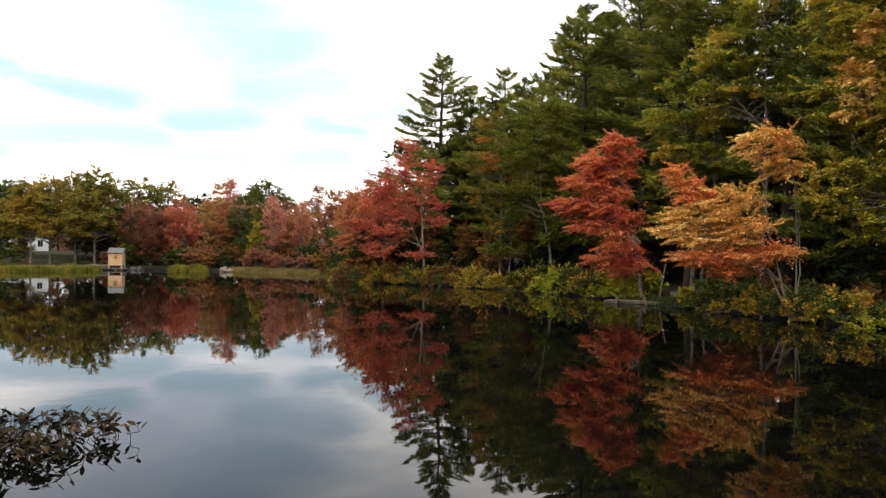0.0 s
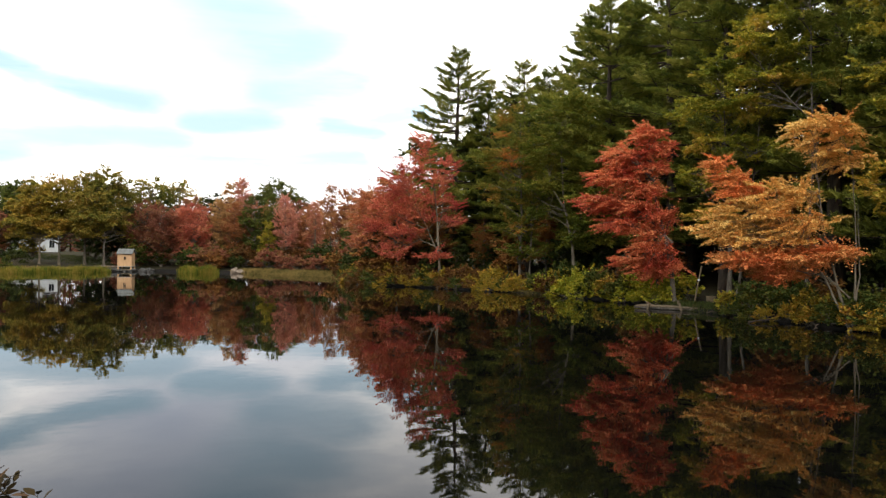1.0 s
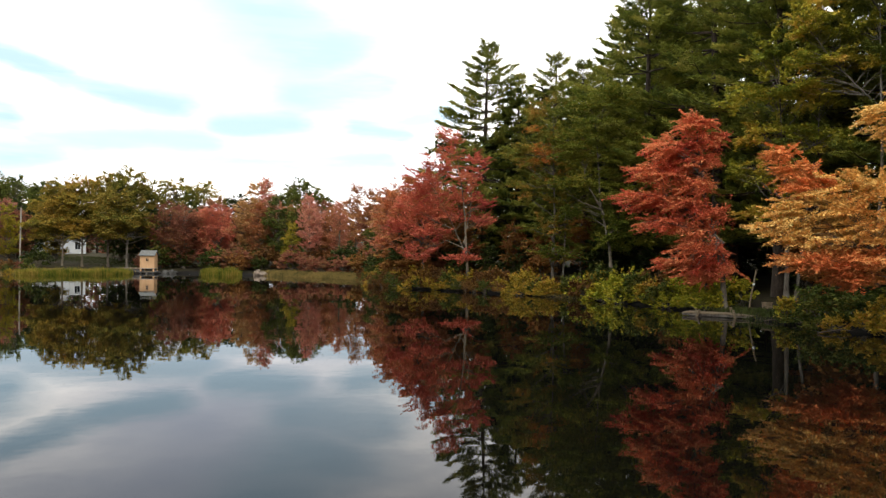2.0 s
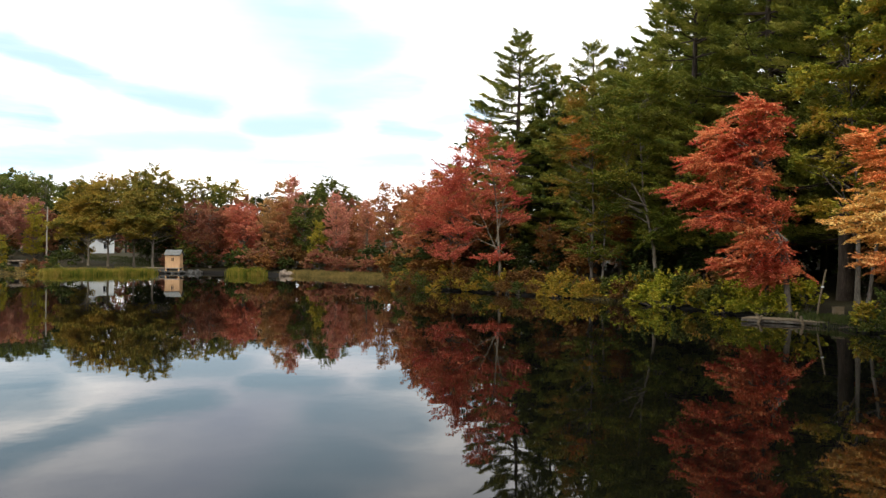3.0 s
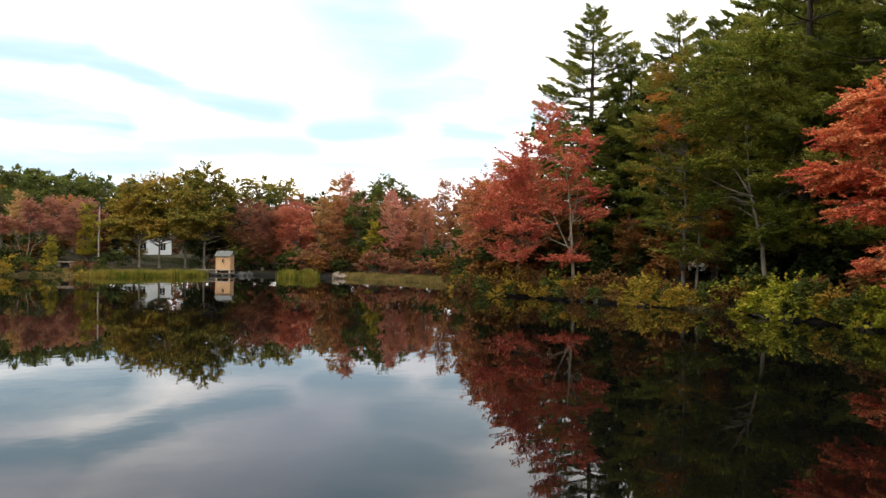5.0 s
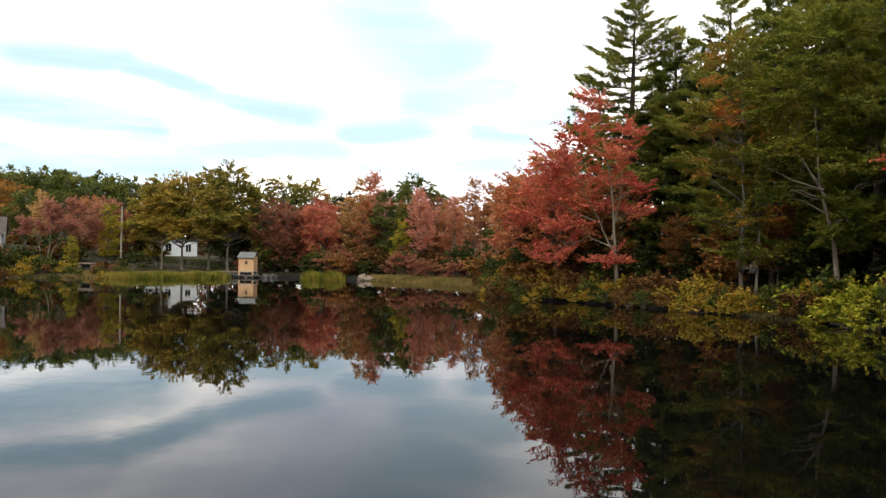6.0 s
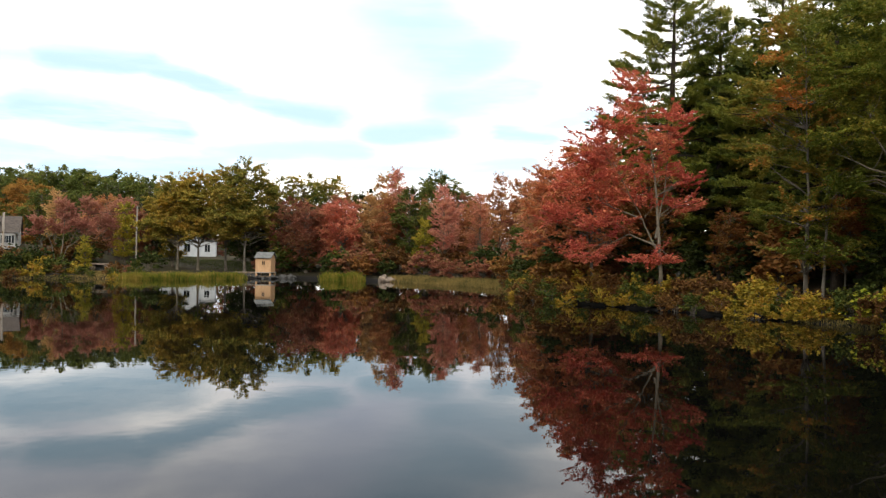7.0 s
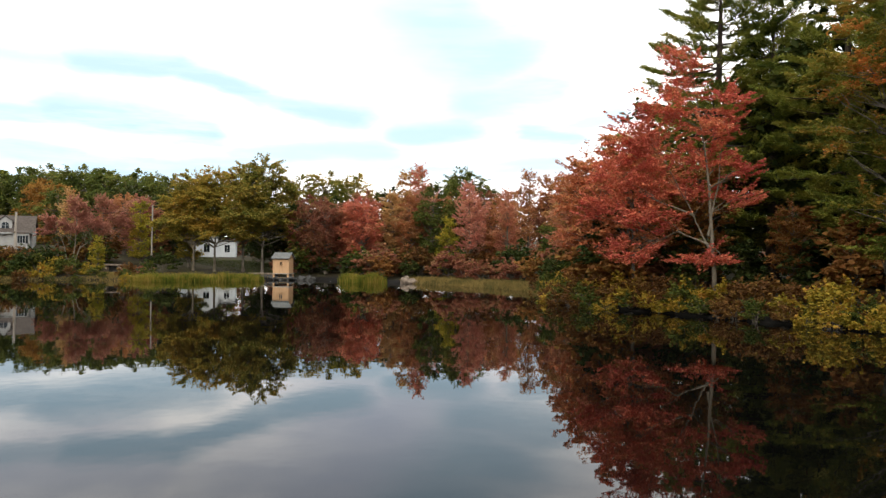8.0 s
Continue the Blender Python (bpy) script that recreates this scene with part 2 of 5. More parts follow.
LIME = leaf_mat("lime_shrub_leaves", [(0.15, 0.18, 0.018), (0.27, 0.28, 0.026), (0.43, 0.37, 0.036), (0.56, 0.40, 0.042)], 0.8)
YELLOW = leaf_mat("yellow_shrub_leaves", [(0.15, 0.13, 0.02), (0.29, 0.21, 0.027), (0.44, 0.29, 0.038), (0.47, 0.21, 0.045)], 0.8)
SHRUB_GREEN = leaf_mat("green_shrub_leaves", [(0.035, 0.05, 0.012), (0.062, 0.082, 0.018), (0.105, 0.115, 0.024), (0.21, 0.16, 0.03)], 0.8)
FAR_RED = leaf_mat("brick_red_leaves", [(0.45, 0.11, 0.08), (0.57, 0.165, 0.105), (0.63, 0.23, 0.13), (0.58, 0.29, 0.13)], 0.4, 0.52)
BROWN_ORANGE = leaf_mat("brown_orange_leaves", [(0.26, 0.13, 0.035), (0.37, 0.18, 0.045), (0.46, 0.24, 0.055), (0.36, 0.23, 0.06)], 0.35, 0.45)
SHRUB_BROWN = leaf_mat("russet_shrub_leaves", [(0.07, 0.034, 0.014), (0.125, 0.055, 0.02), (0.19, 0.09, 0.027), (0.24, 0.15, 0.034)], 0.8)
# darkened copy of the rust leaves, woodland shade put into the colour
SHADE_RUST = leaf_mat("rust_leaves_with_shade", [(0.17, 0.07, 0.024), (0.25, 0.10, 0.03), (0.32, 0.145, 0.04), (0.25, 0.155, 0.04)], 0.5, 0.3)


# ---------- mesh tools ----------
def fast_mesh(name, verts, faces, sides, smooth=False):
    """A mesh from arrays: verts (n, 3), faces (m, sides)."""
    me = bpy.data.meshes.new(name)
    verts, faces = np.asarray(verts, np.float32), np.asarray(faces, np.int32)
    me.vertices.add(len(verts))
    me.vertices.foreach_set("co", verts.ravel())
    me.loops.add(faces.size)
    me.loops.foreach_set("vertex_index", faces.ravel())
    me.polygons.add(len(faces))
    me.polygons.foreach_set("loop_start", np.arange(0, faces.size, sides, dtype=np.int32))
    me.polygons.foreach_set("loop_total", np.full(len(faces), sides, np.int32))
    if smooth:
        me.polygons.foreach_set("use_smooth", np.ones(len(faces), bool))
    me.update(calc_edges=True)
    return me


def part(name, bm, mat, parent, label=""):
    """Links a bmesh or mesh as one mesh object under a thing or a part."""
    if isinstance(bm, bmesh.types.BMesh):
        me = bpy.data.meshes.new(name)
        bm.to_mesh(me)
        bm.free()
    else:
        me = bm
    if not me.materials:
        me.materials.append(mat)
    ob = new(name, me)
    ob.parent = parent
    if me.materials[0] != mat:
        ob.material_slots[0].link = "OBJECT"
        ob.material_slots[0].material = mat
    if label:
        tagged(ob, label)
    return ob


def thing(name, place, label, category, group="", yaw=0.0, scale=1.0):
    ob = new(name)
    ob.empty_display_size = 0.3
    ob.matrix_world = pose(*place, 0, 0, yaw) @ Matrix.Diagonal((scale, scale, scale, 1))
    return tagged(ob, label, category, group)


def box(bm, x0, y0, z0, x1, y1, z1, bevel=0.0, turn=None):
    made = bmesh.ops.create_cube(bm, size=1.0)["verts"]
    m = Matrix.Translation(((x0 + x1) / 2, (y0 + y1) / 2, (z0 + z1) / 2)) @ Matrix.Diagonal((x1 - x0, y1 - y0, z1 - z0, 1))
    if turn is not None:
        m = turn @ m
    bmesh.ops.transform(bm, matrix=m, verts=made)
    if bevel:
        es = list({e for v in made for e in v.link_edges})
        bmesh.ops.bevel(bm, geom=es, offset=bevel, segments=1, affect="EDGES")


def boxes(*items, bevel=0.0):
    bm = bmesh.new()
    for it in items:
        box(bm, *it, bevel=bevel)
    return bm


class Tubes:
    """Tapered, bent tubes collected into one mesh."""

    def __init__(self, sides=6):
        self.v, self.f, self.n, self.sides = [], [], 0, sides

    def add(self, pts, radii):
        pts = np.asarray(pts, float)
        s = self.sides
        d = np.gradient(pts, axis=0)
        d /= np.linalg.norm(d, axis=1)[:, None] + 1e-9
        ref = np.where(np.abs(d[:, 2:3]) > 0.9, [[1.0, 0, 0]], [[0, 0, 1.0]])
        a = np.cross(d, ref)
        a /= np.linalg.norm(a, axis=1)[:, None] + 1e-9
        b = np.cross(d, a)
        ang = np.linspace(0, 2 * np.pi, s, endpoint=False)
        ring = pts[:, None] + np.asarray(radii)[:, None, None] * (a[:, None] * np.cos(ang)[None, :, None] + b[:, None] * np.sin(ang)[None, :, None])
        self.v.append(ring.reshape(-1, 3))
        k = len(pts)
        i, j = np.meshgrid(np.arange(k - 1), np.arange(s), indexing="ij")
        i, j = i.ravel(), j.ravel()
        j2 = (j + 1) % s
        self.f.append(np.stack([i * s + j, (i + 1) * s + j, (i + 1) * s + j2, i * s + j2], 1) + self.n)
        self.n += k * s

    def mesh(self, name):
        return fast_mesh(name, np.concatenate(self.v), np.concatenate(self.f), 4, True)


def unit(v):
    return v / (np.linalg.norm(v, axis=-1, keepdims=True) + 1e-9)


def leaf_cards(rng, p, size, flat=0.55, long=1.5, along=None):
    """Folded diamond leaves (two triangles) at the points p, lying mostly level but tumbled, tips along the spray."""
    n = len(p)
    nrm = rng.normal(size=(n, 3))
    nrm[:, 2] = np.abs(nrm[:, 2]) + flat * 2.0
    nrm = unit(nrm)
    tip = rng.normal(size=(n, 3)) if along is None else along + rng.normal(size=(n, 3)) * 0.9
    a = unit(tip - nrm * np.sum(tip * nrm, 1, keepdims=True))
    b = np.cross(nrm, a)
    s = size * rng.uniform(0.6, 1.35, (n, 1))
    tip, side = a * s * long * 0.5, b * s * 0.5
    fold = nrm * s * 0.14
    v = np.stack([p - tip, p + side + fold, p + tip, p - side + fold], 1).reshape(-1, 3)
    k = np.arange(n)[:, None] * 4
    f = np.concatenate([k + [[0, 1, 2]], k + [[0, 2, 3]]], 1).reshape(-1, 3)
    return v, f


def pads(rng, centres, outward, count, spread, size, flat=0.55, thin=0.3, long=1.5, droop=0.14):
    """Leafy sprays: each a flattened fan of drawn-out sprigs about its centre, and each sprig a string of leaves."""
    n = len(centres)
    cnt = np.maximum(6, (count * rng.uniform(0.5, 1.5, n)).astype(int))
    idx = np.repeat(np.arange(n), cnt)
    o = unit(outward)
    side = unit(np.cross(o, [[0, 0, 1.0]]) + 1e-4)
    upv = unit(np.cross(side, o))
    s = (spread * rng.uniform(0.65, 1.35, n))[idx][:, None]
    kk = 8
    sub = rng.normal(size=(n, kk, 3))
    sub = sub / (np.linalg.norm(sub, axis=2, keepdims=True) + 1e-9) * rng.uniform(0, 1, (n, kk, 1)) ** 0.4
    pick = rng.integers(0, kk, len(idx))
    q = sub[idx, pick]
    run = rng.uniform(-0.5, 0.5, len(idx))          # place along the sprig
    splay = 0.6 * q[:, 1] + rng.normal(size=(n, kk))[idx, pick] * 0.15
    g = np.stack([q[:, 0] + run * 0.55, q[:, 1] + run * splay, q[:, 2]], 1) + rng.normal(size=q.shape) * [0.1, 0.1, 0.09]
    p = centres[idx] + o[idx] * g[:, :1] * s * 1.25 + side[idx] * g[:, 1:2] * s * 0.9 + upv[idx] * g[:, 2:] * s * thin
    p[:, 2] -= droop * s[:, 0] * (g[:, 0] + g[:, 1] ** 2)
    p += rng.normal(size=p.shape) * size * 0.25
    return leaf_cards(rng, p, size, flat, long, o[idx] + side[idx] * splay[:, None] - [[0, 0, droop]])


def bent(rng, a, b, n=5, sag=0.1, wob=0.05):
    a, b = np.asarray(a, float), np.asarray(b, float)
    t = np.linspace(0, 1, n)[:, None]
    ln = np.linalg.norm(b - a)
    p = a + (b - a) * t
    p[:, 2] += (np.sin(t * np.pi) * sag * ln)[:, 0]
    w = rng.normal(size=(n, 3)) * wob * ln
    w[0] = w[-1] = 0
    return p + w


def broadleaf(seed, lobes, stems, trunk_r, pads_per, leaves_per, spread, leaf, flat=0.55, thin=0.3, twigs=1.0, sweep=(0, 0, 0), low=0.0, droop=0.14):
    """Trunk and crown meshes. lobes: (right, away, up, radius right, radius away, radius up), stems: lists of points."""
    rng = np.random.default_rng(seed)
    tubes = Tubes(7)
    spine = []
    for k, st in enumerate(stems):
        st = np.asarray(st, float)
        t = np.linspace(0, len(st) - 1, 5 * len(st))
        p = np.stack([np.interp(t, np.arange(len(st)), st[:, c]) for c in range(3)], 1)
        p[1:] += np.cumsum(rng.normal(size=(len(p) - 1, 3)) * 0.02, 0) * [1, 1, 0.2]
        r0 = trunk_r * (1.0 if k == 0 else 0.7 if st[0, 2] < 1.0 else 0.42)
        r = r0 * (1 - np.linspace(0, 0.88, len(p)) ** 0.9)
        r[0] *= 1.45
        tubes.add(p, r)
        spine.append(np.concatenate([p, r[:, None]], 1))
    spine = np.concatenate(spine)
    cs, outs = [], []
    vol = np.array([l[3] * l[4] * l[5] for l in lobes]) ** 0.67
    for l, w in zip(lobes, vol / vol.sum()):
        c, rad = np.array(l[:3]), np.array(l[3:])
        n = max(3, int(round(pads_per * len(lobes) * w)))
        d = unit(rng.normal(size=(n, 3)))
        q = c + d * rad * rng.uniform(0.35, 1.02, (n, 1)) ** 0.6
        cs.append(q)
        o = d * [1, 1, 0.35] + rng.normal(size=(n, 3)) * 0.25
        o[:, 2] += 0.12 + 0.5 * np.clip(d[:, 2], 0, 1) ** 3
        o = o + np.array(sweep, float)
        outs.append(o)
    cs, outs = np.concatenate(cs), np.concatenate(outs)
    for c in cs[rng.uniform(size=len(cs)) < twigs]:
        dz = c[2] - spine[:, 2]
        cost = np.linalg.norm(spine[:, :3] - c, axis=1) + np.where(dz < 0.25, 6.0, 0) + rng.uniform(0, 2.0, len(spine)) + np.where(spine[:, 2] < low, 30.0, 0)
        i = int(np.argmin(cost))
        p = bent(rng, spine[i, :3], c, 5, 0.06, 0.035)
        r = min(spine[i, 3] * 0.5, 0.02 + 0.012 * np.linalg.norm(c - spine[i, :3]))
        tubes.add(p, np.linspace(r, 0.006, 5))
    v, f = pads(rng, cs, outs, leaves_per, spread, leaf, flat, thin, droop=droop)
    return tubes.mesh("trunk"), fast_mesh("crown", v, f, 3)


def pine(seed, height, base, reach, step=1.9, tufts=30.0, shape=0.8, gap=0.12, tuft=0.3, lean=0.3, per=4, most=8):
    """White pine: a straight bole and well-parted tiers of long level boughs, each a flat plume with upturned tips."""
    rng = np.random.default_rng(seed)
    tubes = Tubes(6)
    z = np.linspace(0, height, 14)
    off = np.cumsum(rng.normal(size=(14, 2)) * 0.05, 0) + np.outer(z / height, [lean * rng.normal(), lean * rng.normal()])
    bole = np.stack([off[:, 0], off[:, 1], z], 1)
    r = 0.019 * height * (1 - z / height) ** 0.85 + 0.012
    r[0] *= 1.25
    tubes.add(bole, r)
    tp, td, to = [], [], []
    h = base
    while h < height - 0.25:
        u = (h - base) / (height - base)
        prof = reach * (1 - u ** 1.4) ** shape * (0.62 + 0.38 * min(1, (u + 0.1) / 0.3)) + 0.3
        m = int(rng.integers(most - 3, most))
        a0 = rng.uniform(0, 6.28)
        for k in range(m):
            if rng.uniform() < gap:
                continue
            az = a0 + 6.283 * k / m + rng.normal() * 0.25
            ln = prof * rng.uniform(0.55, 1.2)
            el = radians(-3 + 42 * u ** 3 + rng.normal() * 2.5)
            s = np.array([np.interp(h, z, bole[:, 0]), np.interp(h, z, bole[:, 1]), h + rng.normal() * 0.12])
            dr = np.array([math.cos(az), math.sin(az), 0])
            t = np.linspace(0, 1, 6)[:, None]
            p = s + dr * ln * t * math.cos(el) + np.array([0, 0, 1.0]) * (ln * math.sin(el) * t + 0.09 * ln * (t ** 4) - 0.05 * ln * np.sin(t * 3.14))
            tubes.add(p, np.linspace(0.012 + 0.012 * ln, 0.008, 6))
            # side shoots in the plane of the bough, each a brush of needles
            lat = np.array([-dr[1], dr[0], 0])
            nb = int(5 + 2.4 * ln)
            cnt = int(tufts * (ln + 0.4) * (1.2 + 0.2 * ln) / nb) + 1
            for b in range(nb):
                w = 0.25 + 0.75 * ((b + rng.uniform(0, 0.8)) / nb) ** 0.75
                side = 0.0 if b == nb - 1 else (1 if b % 2 else -1) * rng.uniform(0.35, 1.0)
                root = np.array([np.interp(w, t[:, 0], p[:, c]) for c in range(3)])
                way = unit((dr * rng.uniform(0.5, 0.9) + lat * side + np.array([0, 0, rng.normal() * 0.05 + 0.07]))[None])[0]
                far = (0.28 * ln * (1.25 - w) + 0.32) * rng.uniform(0.7, 1.2)
                run = rng.uniform(0.0, 1.0, (cnt, 1)) ** 0.75
                q = root + way * far * run + np.array([0, 0, 1.0]) * (0.10 * far * run ** 2)
                q = q + rng.normal(size=(cnt, 3)) * [0.09, 0.09, 0.075] + [0, 0, 0.06]
                tp.append(q)
                td.append(way + np.array([0, 0, 0.22]) + rng.normal(size=(cnt, 3)) * [0.32, 0.32, 0.2])
                to.append(np.repeat((dr * 0.5 + np.array([0, 0, 1.2]))[None], cnt, 0))
        h += step * rng.uniform(0.75, 1.25) * (1.0 - 0.5 * u)
    tp, td = np.concatenate(tp), unit(np.concatenate(td))
    # needle tufts: a brush of slim blades about each shoot
    n = len(tp)
    ax = np.repeat(td, per, 0)
    d = unit(ax + rng.normal(size=(n * per, 3)) * [0.5, 0.5, 0.26])
    face = np.repeat(np.concatenate(to), per, 0) + rng.normal(size=(n * per, 3)) * 0.35
    s = unit(np.cross(d, face))
    ln = tuft * rng.uniform(0.6, 1.2, (n * per, 1))
    p = np.repeat(tp, per, 0) - d * ln * 0.25
    wd = tuft * 0.10
    v = np.stack([p - s * wd, p + s * wd, p + d * ln], 1).reshape(-1, 3)
    f = np.arange(n * per * 3).reshape(-1, 3)
    return tubes.mesh("trunk"), fast_mesh("crown", v, f, 3)


def tree(name, meshes, mats, place, label, category, group="", yaw=0.0, scale=1.0):
    ob = thing(name, place, label, category, group, yaw, scale)
    part("trunk", meshes[0], mats[0], ob)
    part("crown", meshes[1], mats[1], ob)
    return ob


# ---------- the pond, its shore and the ground ----------
SHORE = [(34, -30), (29, 5), (23, 18), (18.5, 25), (15.3, 28.4), (14.4, 29.4), (13.0, 31.4), (12.0, 34.6), (11.0, 37.0), (9.6, 40.4),
         (8.4, 43.2), (7.3, 46.4), (5.6, 49.6), (4.0, 52.6), (2.2, 54.8), (0.6, 56.4), (-2.0, 58.8), (-4.8, 61.2), (-8.4, 64.0), (-11.6, 66.0),
         (-13.6, 69.0), (-15.0, 76.0), (-18.0, 83.5), (-23.0, 89.0), (-28.5, 92.5), (-33.5, 95.0), (-37.0, 94.5), (-41.5, 97.0), (-45.0, 99.0), (-48.5, 97.6),
         (-50.0, 93.5), (-52.5, 88.5), (-57.0, 86.0), (-62.5, 85.0), (-68.0, 80.5), (-80, 73), (-98, 45), (-96, -10), (-60, -48), (0, -52)]


def shore_distance(x, y):
    """Metres from the shoreline, negative over the water."""
    poly = np.array(SHORE, float)
    nxt = np.roll(poly, -1, 0)
    d = np.full(x.shape, 1e9)
    inside = np.zeros(x.shape, bool)
    for (ax, ay), (bx, by) in zip(poly, nxt):
        ex, ey = bx - ax, by - ay
        t = np.clip(((x - ax) * ex + (y - ay) * ey) / (ex * ex + ey * ey), 0, 1)
        d = np.minimum(d, np.hypot(x - ax - t * ex, y - ay - t * ey))
        if ay != by:
            inside ^= ((ay > y) != (by > y)) & (x < (bx - ax) * (y - ay) / (by - ay) + ax)
    return np.where(inside, -d, d)


def wobble(x, y):
    return 0.5 * np.sin(0.9 * x + 0.6 * y) + 0.3 * np.sin(2.1 * x - 1.4 * y + 1.0) + 0.2 * np.sin(3.7 * y + 1.1 * x)


def ground_height(x, y):
    x, y = np.asarray(x, float), np.asarray(y, float)
    d = shore_distance(x, y) + 0.25 * wobble(x, y)
    lip = np.clip((d + 0.98) / 1.6, 0, 1)
    lip = lip * lip * (3 - 2 * lip)
    z = -0.9 + lip * 1.05
    dd = np.maximum(d, 0)
    z = z + 0.75 * (1 - np.exp(-dd / 7.0)) + 0.05 * wobble(x * 0.7, y * 0.7) * np.clip(dd / 2, 0, 1)
    z = z + 1.6 * np.clip((dd - 10) / 35, 0, 1)
    z = z + 2.3 * np.exp(-((x + 88) ** 2 + (y - 98) ** 2) / 160.0) * np.clip(dd / 8, 0, 1)
    z = z + 9.0 * np.clip((np.hypot(x + 30, y - 40) - 120) / 200, 0, 1) ** 1.5
    return z


def ground_z(x, y):
    return float(ground_height(np.array([x]), np.array([y]))[0])


def build_ground():
    def axis(lo, hi, step, far):
        core = np.arange(lo, hi + 0.01, step)
        g = np.cumsum(step * 1.35 ** np.arange(1, 24))
        g = g[g < far]
        return np.concatenate([lo - g[::-1], core, hi + g])
    xs, ys = axis(-76, 24, 0.7, 2500), axis(22, 106, 0.7, 2500)
    X, Y = np.meshgrid(xs, ys)
    Z = ground_height(X, Y)
    v = np.stack([X, Y, Z], -1).reshape(-1, 3)
    nx, ny = len(xs), len(ys)
    i, j = np.meshgrid(np.arange(ny - 1), np.arange(nx - 1), indexing="ij")
    a = (i * nx + j).ravel()
    me = fast_mesh("ground", v, np.stack([a, a + 1, a + nx + 1, a + nx], 1), 4, True)
    me.materials.append(GROUND)
    tagged(new("ground", me), "brown leaf litter and rough grass on the pond banks", "ground", kind="structure")
    w = fast_mesh("water", [(-140, -80, 0), (60, -80, 0), (60, 118, 0), (-140, 118, 0)], [(0, 1, 2, 3)], 4)
    w.materials.append(WATER)
    tagged(new("water", w), "still dark pond water mirroring trees and sky", "water", kind="structure")


build_ground()


def right_away(x, y):
    """The turn that lays a tree's own right and away along the line of sight from the water."""
    return -math.degrees(math.atan2(x - 0.0, y - 8.0))


# ---------- the wooded right bank ----------
def bank_tree(name, x, y, lobes, stems, mats, label, seed, trunk_r=0.16, pads_per=16, leaves_per=120, spread=0.62, leaf=0.15, group="", **kw):
    meshes = broadleaf(seed, lobes, stems, trunk_r, pads_per, leaves_per, spread, leaf, **kw)
    return tree(name, meshes, mats, (x, y, ground_z(x, y) - 0.08), label, "tree", group, right_away(x, y))


gold = bank_tree("maple_tree", 13.5, 32.2,
          [(-1.1, 0, 7.3, 1.4, 1.3, 0.75), (-0.4, 0.2, 6.2, 1.1, 1.1, 0.45), (-2.6, 0, 4.9, 1.5, 1.3, 0.7), (-3.8, 0, 4.2, 1.6, 1.3, 0.7), (-2.0, -0.2, 3.9, 1.5, 1.3, 0.5), (-3.0, -0.2, 3.2, 2.0, 1.4, 0.45), (-4.6, 0, 3.5, 1.2, 1.1, 0.4)],
          [[(0, 0, 0), (-0.45, 0, 1.6), (-0.9, 0, 4.2), (-1.2, 0, 7.2)], [(0.15, 0, 0), (0.15, 0.1, 3), (-0.1, 0.1, 6.4)], [(-0.1, 0.1, 0), (-0.8, 0, 1.7), (-2.2, 0, 3.6), (-3.6, 0, 4.6)],
           [(0.05, -0.1, 0), (0.3, 0, 1.8), (0.2, 0, 4.5)]],
          (PALE_BARK, GOLD), "golden orange maple with several pale leaning stems over the water", 11, 0.07, 46, 165, 0.46, 0.064, thin=0.12, flat=0.75, sweep=(-0.75, 0, -0.05), twigs=0.4, low=1.7, droop=0.22)
lower = broadleaf(111, [(-3.2, -0.2, 2.4, 1.7, 1.3, 0.35), (-1.7, 0, 2.5, 1.3, 1.1, 0.35), (-4.4, 0.3, 5.7, 0.6, 0.6, 0.3), (-4.9, 0.3, 6.3, 0.35, 0.4, 0.25), (-3.9, 0.2, 5.2, 0.7, 0.7, 0.3), (-0.5, 0, 2.7, 0.8, 0.8, 0.3), (-2.4, 0, 1.9, 1.0, 0.9, 0.25)], [[(0, 0, 1.0), (-0.9, 0, 2.0), (-2.6, 0, 2.6)]],
                  0.03, 58, 165, 0.44, 0.064, thin=0.12, flat=0.9, sweep=(-0.75, 0, -0.08), twigs=0.06, low=1.4, droop=0.22)
part("lower_limb", lower[0], PALE_BARK, gold)
part("lower_crown", lower[1], ORANGE, gold, "redder orange lower boughs")
